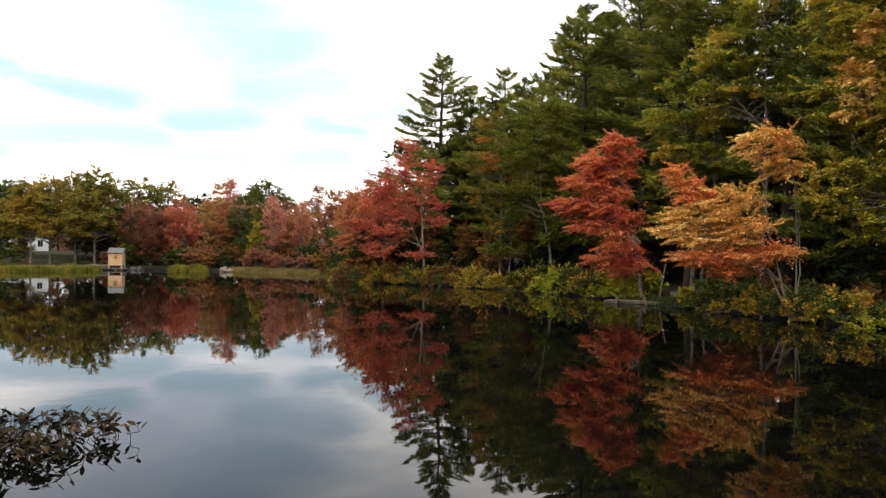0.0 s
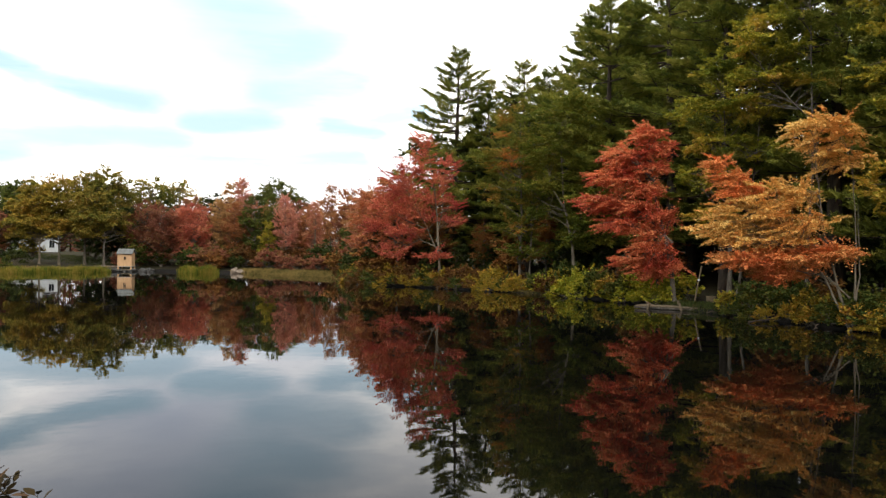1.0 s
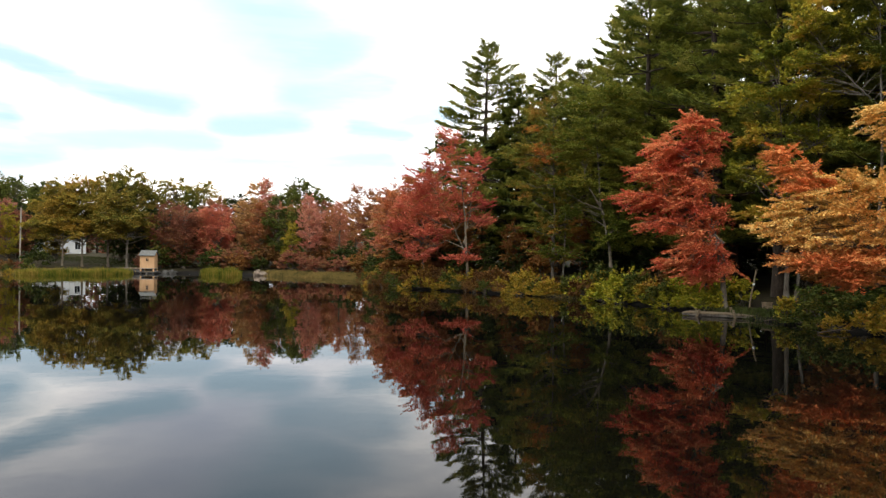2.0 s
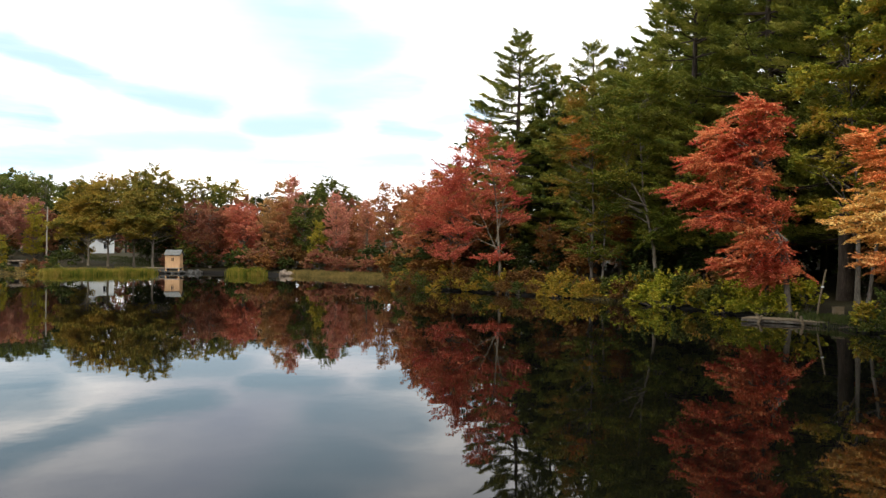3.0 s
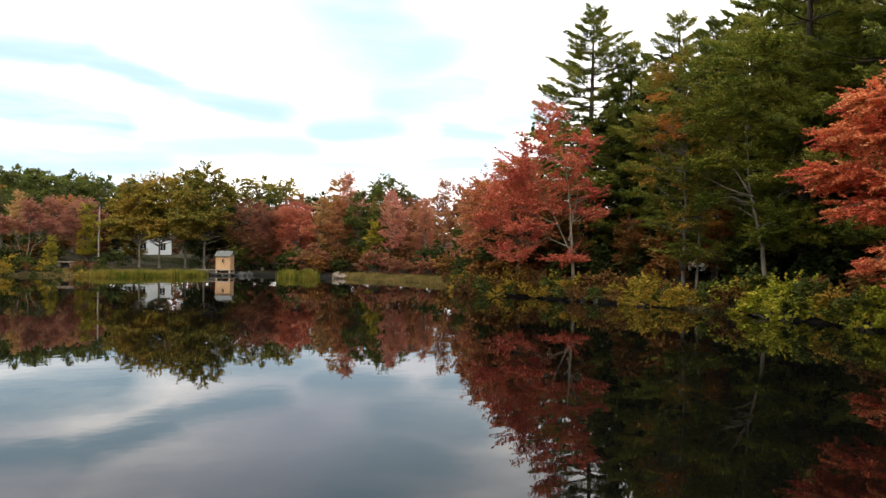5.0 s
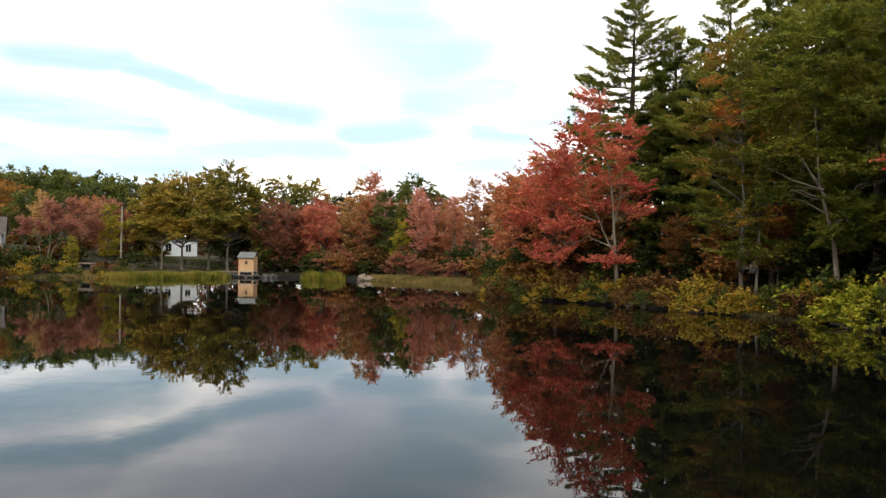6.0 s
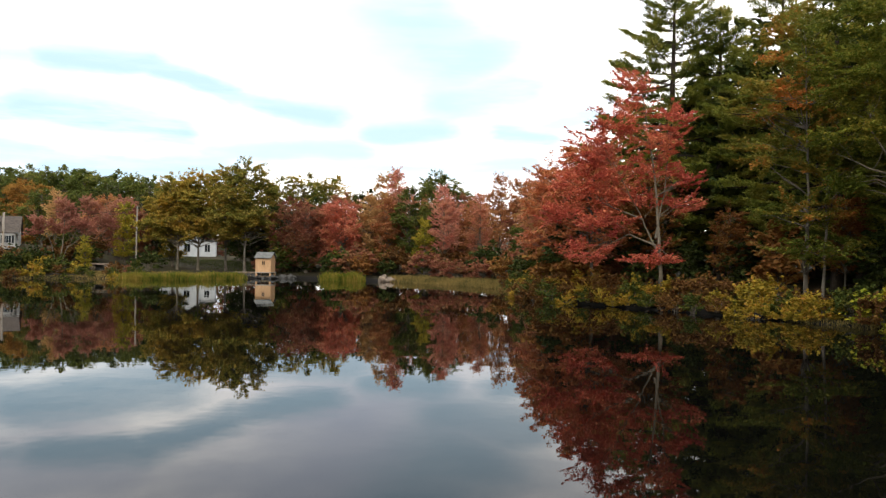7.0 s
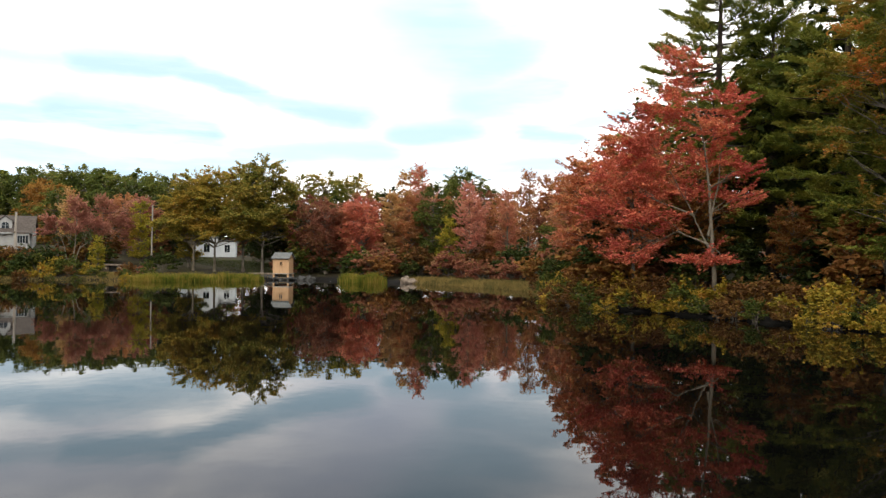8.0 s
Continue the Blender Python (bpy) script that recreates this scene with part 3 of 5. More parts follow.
bank_tree("maple_tree", 9.6, 43.4,
          [(-1.5, 0, 8.9, 1.0, 0.9, 0.4), (-0.9, 0, 8.2, 0.8, 0.8, 0.45), (-2.7, 0, 7.9, 1.3, 1.2, 0.5), (-1.3, 0, 7.2, 0.9, 1.0, 0.45), (-3.1, 0, 6.7, 1.5, 1.4, 0.5), (-1.5, 0, 6.0, 1.0, 1.2, 0.45), (-3.6, 0, 5.4, 1.5, 1.4, 0.45), (-2.0, 0, 5.0, 1.3, 1.4, 0.4),
           (-3.0, 0, 4.2, 1.3, 1.2, 0.35), (-1.4, 0, 3.8, 1.0, 1.1, 0.4), (-1.3, -0.2, 2.9, 1.2, 1.2, 0.4), (-1.9, -0.2, 2.2, 1.2, 1.2, 0.35), (-0.45, -0.2, 2.1, 0.8, 0.8, 0.3), (-0.5, -0.1, 4.6, 0.6, 0.8, 0.3), (-1.2, -0.2, 1.6, 0.95, 0.9, 0.25)],
          [[(0, 0, 0), (-0.2, 0, 2.5), (-0.9, 0, 5.2), (-1.4, 0, 8.6)], [(-0.9, 0.8, 0), (-0.9, 0.6, 3), (-1.6, 0.2, 6.0)], [(-0.1, 0, 3.2), (-1.4, 0, 4.6), (-3.0, 0, 5.6)]],
          (BARK, RED_ORANGE), "scarlet maple leaning out over the pond behind the dock", 12, 0.15, 38, 165, 0.5, 0.07, thin=0.14, flat=0.65, sweep=(-0.7, 0, -0.12), twigs=0.35, low=2.6, droop=0.25)
bank_tree("maple_tree", -4.5, 63.6,
          [(-1.3, 0, 11.4, 0.9, 0.9, 1.3), (-2.1, 0, 9.7, 1.4, 1.3, 1.0), (0.6, 0, 9.6, 0.9, 0.9, 0.9), (-0.1, 0, 8.5, 1.3, 1.3, 0.8), (-3.6, 0, 8.4, 1.2, 1.1, 1.0), (-2.6, 0, 7.6, 1.5, 1.4, 0.9), (-0.4, 0, 7.2, 1.3, 1.3, 0.7), (1.2, 0, 6.6, 0.9, 0.9, 0.6),
           (-4.4, 0, 6.4, 1.4, 1.3, 1.0), (-2.8, 0, 5.8, 1.7, 1.5, 0.9), (0.9, 0, 5.2, 1.1, 1.0, 0.5), (-5.0, 0, 4.7, 1.4, 1.3, 0.8), (-2.9, -0.3, 4.2, 1.6, 1.4, 0.7), (-0.9, 0.5, 5.4, 1.1, 1.0, 0.6), (-0.6, -0.2, 2.4, 1.6, 1.2, 0.4), (-3.8, -0.3, 2.6, 1.6, 1.3, 0.6)],
          [[(0, 0, 0), (-0.2, 0, 3), (-0.5, 0, 6.5), (-1.3, 0, 11.6)], [(-0.2, 0, 2.6), (-1.1, 0, 4.6), (-2.6, 0, 7.6)], [(-0.3, 0, 3.4), (0.2, 0, 6.0), (0.5, 0, 9.3)], [(-0.3, 0, 3.0), (-1.8, 0, 3.6), (-2.9, 0, 3.0)], [(-1.0, 0, 4.4), (-2.4, 0.2, 5.0), (-4.4, 0.3, 6.2)]],
          (PALE_BARK, RED), "tall scarlet red maple with a pale trunk at the point", 13, 0.13, 24, 120, 0.52, 0.082, thin=0.2, sweep=(0, 0, 0.3), twigs=0.35, low=2.8, droop=0.1)
bank_tree("oak_tree", 5.8, 57.0,
          [(-0.6, 0, 12.2, 2.4, 2.3, 1.6), (-1.6, 0, 9.8, 2.6, 2.4, 1.4), (1.4, 0, 9.4, 2.4, 2.3, 1.4), (-2.0, 0, 7.4, 2.2, 2.2, 0.9), (1.8, 0, 6.6, 2.3, 2.2, 1.0), (0.4, -0.8, 4.4, 1.3, 1.2, 0.6), (1.4, -0.4, 3.7, 1.5, 1.3, 0.6), (-0.4, -0.7, 3.5, 1.0, 1.0, 0.5), (-3.0, 0.3, 5.2, 1.3, 1.3, 0.5)],
          [[(0, 0, 0), (-0.2, 0, 3), (-0.8, 0, 6), (-1.2, 0, 11.5)], [(-0.7, 0, 5.4), (-2.0, 0, 5.9), (-3.2, 0, 6.6)], [(-0.6, 0, 5.0), (-1.9, 0.1, 7.4), (-2.2, 0.1, 9.4)], [(-0.3, 0, 3.6), (0.8, 0, 5.8), (1.4, 0, 8.6)]],
          (PALE_BARK, OAK_GREEN), "green oak with a pale leaning trunk on the wooded bank", 14, 0.15, 36, 165, 0.62, 0.088, thin=0.22, twigs=0.22, low=3.2)
bank_tree("maple_tree", 1.9, 60.2,
          [(-0.2, 0, 12.0, 2.0, 2.0, 1.7), (-1.5, 0, 9.6, 1.9, 1.8, 1.3), (1.1, 0, 9.4, 1.8, 1.8, 1.3), (-0.8, 0, 7.0, 2.1, 2.0, 1.1), (1.2, 0, 6.4, 1.7, 1.7, 1.0), (-0.4, 0, 4.4, 2.0, 1.8, 0.9), (0.4, -0.8, 2.5, 1.7, 1.4, 0.8)],
          [[(0, 0, 0), (0.1, 0, 5), (-0.1, 0, 12.2)], [(0.7, 0.2, 0), (0.8, 0.2, 5), (1.2, 0.1, 9)]],
          (BARK, GREEN_ORANGE), "green maple turning orange at its edges", 15, 0.12, 36, 150, 0.6, 0.088, thin=0.24, twigs=0.5)
bank_tree("birch_tree", 12.8, 44.6,
          [(-0.8, 0, 12.4, 1.1, 1.1, 1.0), (-1.7, 0, 10.4, 1.6, 1.4, 0.8), (1.1, 0, 10.2, 1.6, 1.4, 0.7), (-0.8, 0, 8.4, 2.0, 1.6, 0.7), (1.8, 0, 8.0, 1.6, 1.4, 0.6), (-1.2, 0, 6.4, 1.8, 1.4, 0.6), (0.9, 0, 5.8, 1.5, 1.3, 0.5), (-0.6, 0, 4.4, 1.5, 1.3, 0.5), (2.4, 0, 11.6, 1.3, 1.2, 0.6)],
          [[(0, 0, 0), (0, 0, 5), (-0.5, 0, 12.6)], [(0.4, 0.3, 0), (1.0, 0.2, 6), (1.4, 0, 10)]],
          (BARK, PATCHED), "slender green hardwood with gold patches in front of the pines", 16, 0.13, 26, 115, 0.5, 0.10, thin=0.2, twigs=0.6)
broad = bank_tree("maple_tree", 19.2, 30.0,
          [(-2.2, 0, 14.0, 2.3, 2.0, 1.2), (-3.0, 0, 12.0, 2.0, 1.8, 1.0), (-1.6, 0, 10.6, 2.2, 2.0, 0.9), (-3.0, 0, 9.2, 1.9, 1.7, 0.8), (-1.8, 0, 7.6, 2.2, 1.8, 0.7), (-2.8, 0, 6.0, 1.8, 1.6, 0.6), (-1.2, 0, 4.9, 1.9, 1.6, 0.5), (-2.2, -0.3, 3.7, 1.4, 1.3, 0.4), (0.4, 0, 12.5, 1.8, 1.8, 1.6), (0.6, 0, 8, 1.8, 1.8, 1.6),
           (-4.8, 0, 13.0, 1.4, 1.3, 0.9), (-4.6, 0, 11.2, 1.3, 1.2, 0.7), (-4.9, 0, 9.6, 1.1, 1.1, 0.5), (-4.2, 0, 8.2, 1.1, 1.1, 0.5), (-4.6, -0.2, 5.9, 1.2, 1.2, 0.45), (-5.0, -0.2, 5.0, 1.3, 1.2, 0.4), (-4.0, -0.3, 4.1, 1.2, 1.1, 0.4), (-3.6, -0.3, 3.1, 0.8, 0.8, 0.3)],
          [[(0, 0, 0), (0, 0, 6), (-0.6, 0, 14)], [(0, 0, 3), (-1.2, 0, 6), (-2.2, 0, 9)], [(0, 0, 3.2), (-2.2, 0, 4.6), (-4.4, 0, 5.2)], [(-0.2, 0, 6.5), (-2.4, 0, 9.4), (-4.6, 0, 11.4)]],
          (BARK, OLIVE), "large yellow-green maple with drooping boughs at the bank", 17, 0.2, 32, 140, 0.52, 0.095, thin=0.16, twigs=0.45, low=2.5, droop=0.3)
turned = broadleaf(117, [(-3.4, -0.6, 9.6, 0.9, 0.8, 0.7), (-3.0, -0.6, 11.4, 0.9, 0.8, 0.6), (-3.8, -0.5, 8.4, 0.8, 0.7, 0.4)], [[(-0.4, 0, 8.0), (-1.8, -0.3, 9.0), (-3.4, -0.6, 9.8)]], 0.04, 24, 110, 0.5, 0.115, thin=0.2, twigs=0.5)
part("turned_limb", turned[0], BARK, broad)
part("turned_crown", turned[1], GOLD, broad, "boughs already turned golden orange")
bank_tree("maple_tree", 15.8, 42.0,
          [(-0.2, 0, 15.9, 1.2, 1.1, 0.6), (-1.7, 0, 14.6, 1.5, 1.3, 0.7), (-2.8, 0, 13.2, 1.5, 1.3, 0.6), (-0.9, 0, 12.9, 1.3, 1.2, 0.5), (-2.2, 0, 11.5, 1.7, 1.4, 0.6), (-3.4, 0, 10.4, 1.2, 1.1, 0.4), (0.6, 0, 11.0, 1.2, 1.1, 0.5)],
          [[(0, 0, 0), (0.2, 0, 7), (0, 0, 15.8)], [(0.1, 0, 9), (-1.6, 0, 11), (-2.8, 0, 13)]], (BARK, PATCHED), "thin green hardwood with gold patches among the pines", 18, 0.12, 20, 110, 0.5, 0.10, thin=0.22, twigs=0.6)

# orange maples behind the scarlet one
ORANGE_A = broadleaf(31, [(0, 0, 7.6, 1.5, 1.5, 1.4), (-1.0, 0, 5.8, 1.7, 1.6, 1.3), (1.0, 0, 5.6, 1.6, 1.6, 1.2), (0, 0, 3.6, 2.1, 1.9, 1.1)],
                     [[(0, 0, 0), (0, 0, 4), (0, 0, 8)]], 0.12, 40, 105, 0.55, 0.115)
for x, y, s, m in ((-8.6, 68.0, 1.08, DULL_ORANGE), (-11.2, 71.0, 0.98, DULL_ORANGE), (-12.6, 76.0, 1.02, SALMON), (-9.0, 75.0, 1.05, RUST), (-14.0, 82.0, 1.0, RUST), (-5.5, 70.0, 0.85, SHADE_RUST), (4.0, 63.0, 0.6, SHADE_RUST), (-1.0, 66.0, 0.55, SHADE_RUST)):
    tree("maple_tree", ORANGE_A, (BARK, m), (x, y, ground_z(x, y) - 0.08), {DULL_ORANGE: "dull orange-red maple crowding the tip of the point", SALMON: "dull salmon orange maple behind the scarlet one", SHADE_RUST: "young maple under the pines, shade put into its rust colour", RUST: "rust brown maple at the back of the point"}[m], "tree", "maples on the point", 67.0 * x, s)

# white pines
PINES = [pine(41, 24.0, 3.5, 7.8, 1.4, 48.0, 0.85, 0.1, most=9), pine(42, 22.0, 3.0, 6.4, 1.6, 42.0, 0.65, 0.05, most=9), pine(43, 24.5, 3.5, 7.0, 1.7, 40.0, 0.7, 0.05, most=9),
         pine(44, 20.5, 3.0, 5.6, 1.35, 42.0, 0.8, 0.06), pine(45, 25.0, 7.0, 6.6, 1.7, 40.0, 0.75, 0.06, most=9),
         pine(46, 24.0, 3.0, 5.6, 1.4, 9.0, 0.75, 0.08, 0.7), pine(47, 22.0, 3.0, 5.0, 1.3, 9.0, 0.75, 0.08, 0.7)]
PINE_PLAN = [(-4.4, 80.0, 0, 0.96, 20), (-1.0, 78.5, 3, 0.95, 80), (2.9, 74.0, 3, 0.97, 200), (8.4, 60.8, 1, 0.99, 10), (4.6, 68.0, 1, 0.8, 130), (12.6, 57.0, 2, 0.98, 300), (16.6, 51.5, 2, 1.02, 40),
             (18.4, 45.0, 4, 1.0, 90), (22.5, 42.0, 2, 1.05, 150), (21.0, 36.0, 4, 0.98, 220), (25.5, 33.0, 2, 1.0, 310), (10.0, 66.0, 3, 0.92, 70), (15.0, 62.0, 5, 0.98, 170), (20.0, 57.0, 5, 1.02, 250),
             (25.0, 50.0, 5, 1.04, 15), (29.0, 42.0, 5, 1.0, 100), (30.0, 34.0, 5, 1.0, 190), (7.0, 74.0, 1, 0.86, 280), (1.0, 86.0, 1, 0.85, 330), (13.0, 72.0, 5, 0.9, 55), (19.0, 67.0, 5, 1.0, 145),
             (26.0, 60.0, 5, 1.0, 235), (32.0, 50.0, 5, 1.0, 325), (-7.5, 90.0, 3, 0.75, 60), (24.0, 27.0, 2, 0.95, 60), (30.0, 24.0, 5, 1.0, 10), (5.5, 80.0, 3, 0.9, 222), (13.9, 49.0, 4, 0.88, 33), (27.5, 28.5, 5, 1.0, 77), (23.5, 22.5, 6, 1.0, 120), (22.0, 31.0, 6, 0.9, 20), (18.5, 36.5, 6, 0.8, 300), (9.5, 82.0, 5, 1.1, 40), (14.5, 83.0, 5, 1.15, 130), (11.5, 70.0, 6, 1.08, 210), (17.0, 77.0, 5, 1.12, 300)]
for x, y, k, s, yaw in PINE_PLAN:
    tree("white_pine", PINES[k], (PINE_BARK, NEEDLES), (x, y, ground_z(x, y) - 0.1), "tall dark green white pine with layered boughs", "tree", "white pines", yaw, s)


# shrubs along the water's edge
def shrub_mesh(seed, w, h, n, per, leaf, thin=0.45):
    rng = np.random.default_rng(seed)
    d = unit(rng.normal(size=(n, 3)))
    d[:, 2] = np.abs(d[:, 2])
    c = d * [w, w, h] * rng.uniform(0.45, 1.0, (n, 1)) ** 0.5 + [0, 0, 0.12]
    tubes = Tubes(4)
    for q in c[:: 2]:
        tubes.add(bent(rng, (q[0] * 0.15, q[1] * 0.15, 0), q, 4, 0.05, 0.04), np.linspace(0.014, 0.004, 4))
    v, f = pads(rng, c, d + [0, 0, 0.2], per, 0.27, leaf, 0.4, thin)
    return tubes.mesh("stems"), fast_mesh("foliage", v, f, 3)


SHRUBS = [shrub_mesh(51, 0.75, 1.15, 36, 26, 0.11), shrub_mesh(52, 0.95, 0.95, 40, 26, 0.115), shrub_mesh(53, 0.6, 1.45, 36, 24, 0.105), shrub_mesh(54, 1.1, 1.25, 46, 27, 0.115)]
SHRUB_WORDS = {LIME: "lime green leafy shrub at the water's edge", YELLOW: "yellow autumn shrub overhanging the pond", SHRUB_GREEN: "dull green leafy shrub on the bank", SHRUB_BROWN: "russet brown shrub on the bank", MAROON: "dark maroon shrub on the bank"}


def shrub(x, y, k, mat, scale, yaw):
    ob = thing("shrub", (x, y, max(-0.12, ground_z(x, y) - 0.05)), SHRUB_WORDS[mat], "shrub", "shrubs along the shore", yaw, scale)
    part("branchwork", SHRUBS[k][0], BARK, ob)
    part("foliage", SHRUBS[k][1], mat, ob)


def shore_point(i0, i1, u):
    """A point a share u of the way along the shoreline from corner i0 to corner i1, and the way inland."""
    pts = np.array(SHORE[i0:i1 + 1], float)
    seg = np.linalg.norm(np.diff(pts, axis=0), axis=1)
    s = np.concatenate([[0], np.cumsum(seg)])
    q = u * s[-1]
    x, y = np.interp(q, s, pts[:, 0]), np.interp(q, s, pts[:, 1])
    k = min(len(seg) - 1, int(np.searchsorted(s, q, "right")) - 1)
    d = (pts[k + 1] - pts[k]) / seg[k]
    return x, y, d[1], -d[0]


def plant_shrubs():
    rng = random.Random(7)
    total = 225
    for n in range(total):
        u = (n + rng.uniform(-0.4, 0.4)) / total
        x, y, ix, iy = shore_point(2, 22, max(0, min(1, u)))
        row = n % 3
        off = (0.2, 0.9, 1.9)[row] + rng.uniform(-0.15, 0.4)
        if 38.8 < y < 42.8 and off < 2.2:
            continue                      # the landing by the dock
        if 54.3 < y < 55.3 and row == 0:
            continue                      # the grassy gap
        px, py = x + ix * off, y + iy * off
        r = rng.random()
        if y < 30:
            mat = YELLOW if r < 0.65 else LIME if r < 0.75 else SHRUB_GREEN
        elif y < 38:
            mat = SHRUB_GREEN if r < 0.65 else YELLOW
        elif y < 47:
            mat = LIME if r < 0.55 else YELLOW if r < 0.72 else SHRUB_BROWN if r < 0.8 else SHRUB_GREEN
        elif y < 53:
            mat = LIME if r < 0.72 else YELLOW if r < 0.86 else SHRUB_GREEN
        elif y < 60:
            mat = YELLOW if r < 0.45 else LIME if r < 0.55 else SHRUB_GREEN if r < 0.8 else SHRUB_BROWN
        else:
            mat = YELLOW if r < 0.36 else SHRUB_BROWN if r < 0.68 else SHRUB_GREEN
        if row == 2 and r > 0.6:
            mat = SHRUB_GREEN if r < 0.75 else SHRUB_BROWN
        shrub(px, py, rng.randrange(4), mat, rng.uniform(0.7, 1.1) * (0.68, 0.9, 1.05)[row] * (1.2 if 44 < y < 54 else 1.0), rng.uniform(0, 360))


plant_shrubs()

# ---------- the far shore ----------
FAR = [
    broadleaf(61, [(0, 0, 7.4, 2.2, 2.2, 1.7), (-1.6, 0, 5.6, 2.0, 2.0, 1.4), (1.6, 0, 5.6, 2.0, 2.0, 1.4), (0, 0, 3.8, 2.6, 2.6, 1.2), (0, 0, 2.0, 2.2, 2.2, 1.0)], [[(0, 0, 0), (0, 0, 4), (0, 0, 8)]], 0.16, 34, 105, 0.58, 0.14, thin=0.6),
    broadleaf(62, [(0, 0, 8.2, 1.3, 1.3, 1.6), (-0.8, 0, 6.2, 1.6, 1.6, 1.3), (0.9, 0, 5.8, 1.5, 1.5, 1.2), (0, 0, 3.8, 2.0, 2.0, 1.2), (0, 0, 1.9, 1.8, 1.8, 0.9)], [[(0, 0, 0), (0, 0, 4), (0, 0, 9)]], 0.13, 34, 100, 0.5, 0.13, thin=0.6, sweep=(0, 0, 0.3)),
    broadleaf(63, [(0.2, 0, 8.6, 0.9, 0.9, 1.4), (-0.7, 0, 7.0, 1.2, 1.2, 1.2), (0.8, 0, 6.8, 1.1, 1.1, 1.2), (0, 0, 5.0, 1.6, 1.6, 1.1), (-0.4, 0, 3.6, 1.4, 1.4, 0.8)], [[(0, 0, 0), (0.1, 0, 4), (0.1, 0, 9.4)], [(0, 0, 2), (-0.6, 0, 5), (-0.8, 0, 8)]], 0.12, 24, 62, 0.48, 0.12, thin=0.5, sweep=(0, 0, 0.5)),
    broadleaf(64, [(0, 0, 10.6, 2.6, 2.6, 1.7), (-2.6, 0, 8.6, 2.4, 2.4, 1.5), (2.4, 0, 8.8, 2.5, 2.5, 1.6), (-1.0, 0, 6.6, 2.6, 2.6, 1.2), (3.6, 0, 6.2, 2.2, 2.2, 1.0), (-3.8, 0, 6.0, 2.2, 2.2, 1.0), (1.0, 0, 5.6, 2.8, 2.8, 0.7), (-2.6, 0, 5.2, 2.2, 2.2, 0.6), (3.2, 0, 5.2, 1.9, 1.9, 0.6), (-3.6, 0.6, 4.2, 1.7, 1.7, 0.45), (3.4, -1.8, 4.4, 1.4, 1.4, 0.4)],
              [[(0, 0, 0), (0.1, 0, 4), (0, 0, 10)], [(0.1, 0, 3), (1.6, 0, 6), (2.4, 0, 9)], [(0, 0, 3.4), (-1.6, 0, 6), (-2.8, 0, 8.6)]], 0.17, 36, 125, 0.64, 0.145, thin=0.45),
]
WORDS = {DULL_ROSE: "dull rose-brown maple", FAR_GREEN: "rounded dull green oak", OAK_OLIVE: "broad dark olive oak", RED: "red autumn maple", BROWN_ORANGE: "brown orange hardwood", FAR_RED: "brick red autumn maple", PINKRED: "rose red autumn maple", SALMON: "salmon pink thinning maple", RUST: "rust brown thinning hardwood", MAROON: "dark maroon shaded maple", TAN: "tan and yellow hardwood",
         OAK_GOLD: "broad olive gold oak", OAK_GREEN: "rounded green oak", DARK_GREEN: "dark green shaded tree", OLIVE: "olive yellow hardwood", ORANGE: "orange brown autumn hardwood"}
UNDERSTORY = broadleaf(65, [(0, 0, 3.6, 1.3, 1.3, 0.9), (-0.7, 0, 2.5, 1.4, 1.3, 0.8), (0.8, 0, 2.3, 1.3, 1.3, 0.7), (0, 0, 1.2, 1.5, 1.4, 0.7)], [[(0, 0, 0), (0, 0, 2), (0, 0, 4)]], 0.05, 16, 34, 0.5, 0.22)
THICKET = broadleaf(66, [(0, 0, 1.9, 1.2, 1.2, 0.7), (-0.9, 0, 1.2, 1.2, 1.1, 0.7), (0.9, 0, 1.1, 1.2, 1.1, 0.7)], [[(0, 0, 0), (0, 0, 1), (0, 0, 2)]], 0.03, 14, 34, 0.45, 0.2)
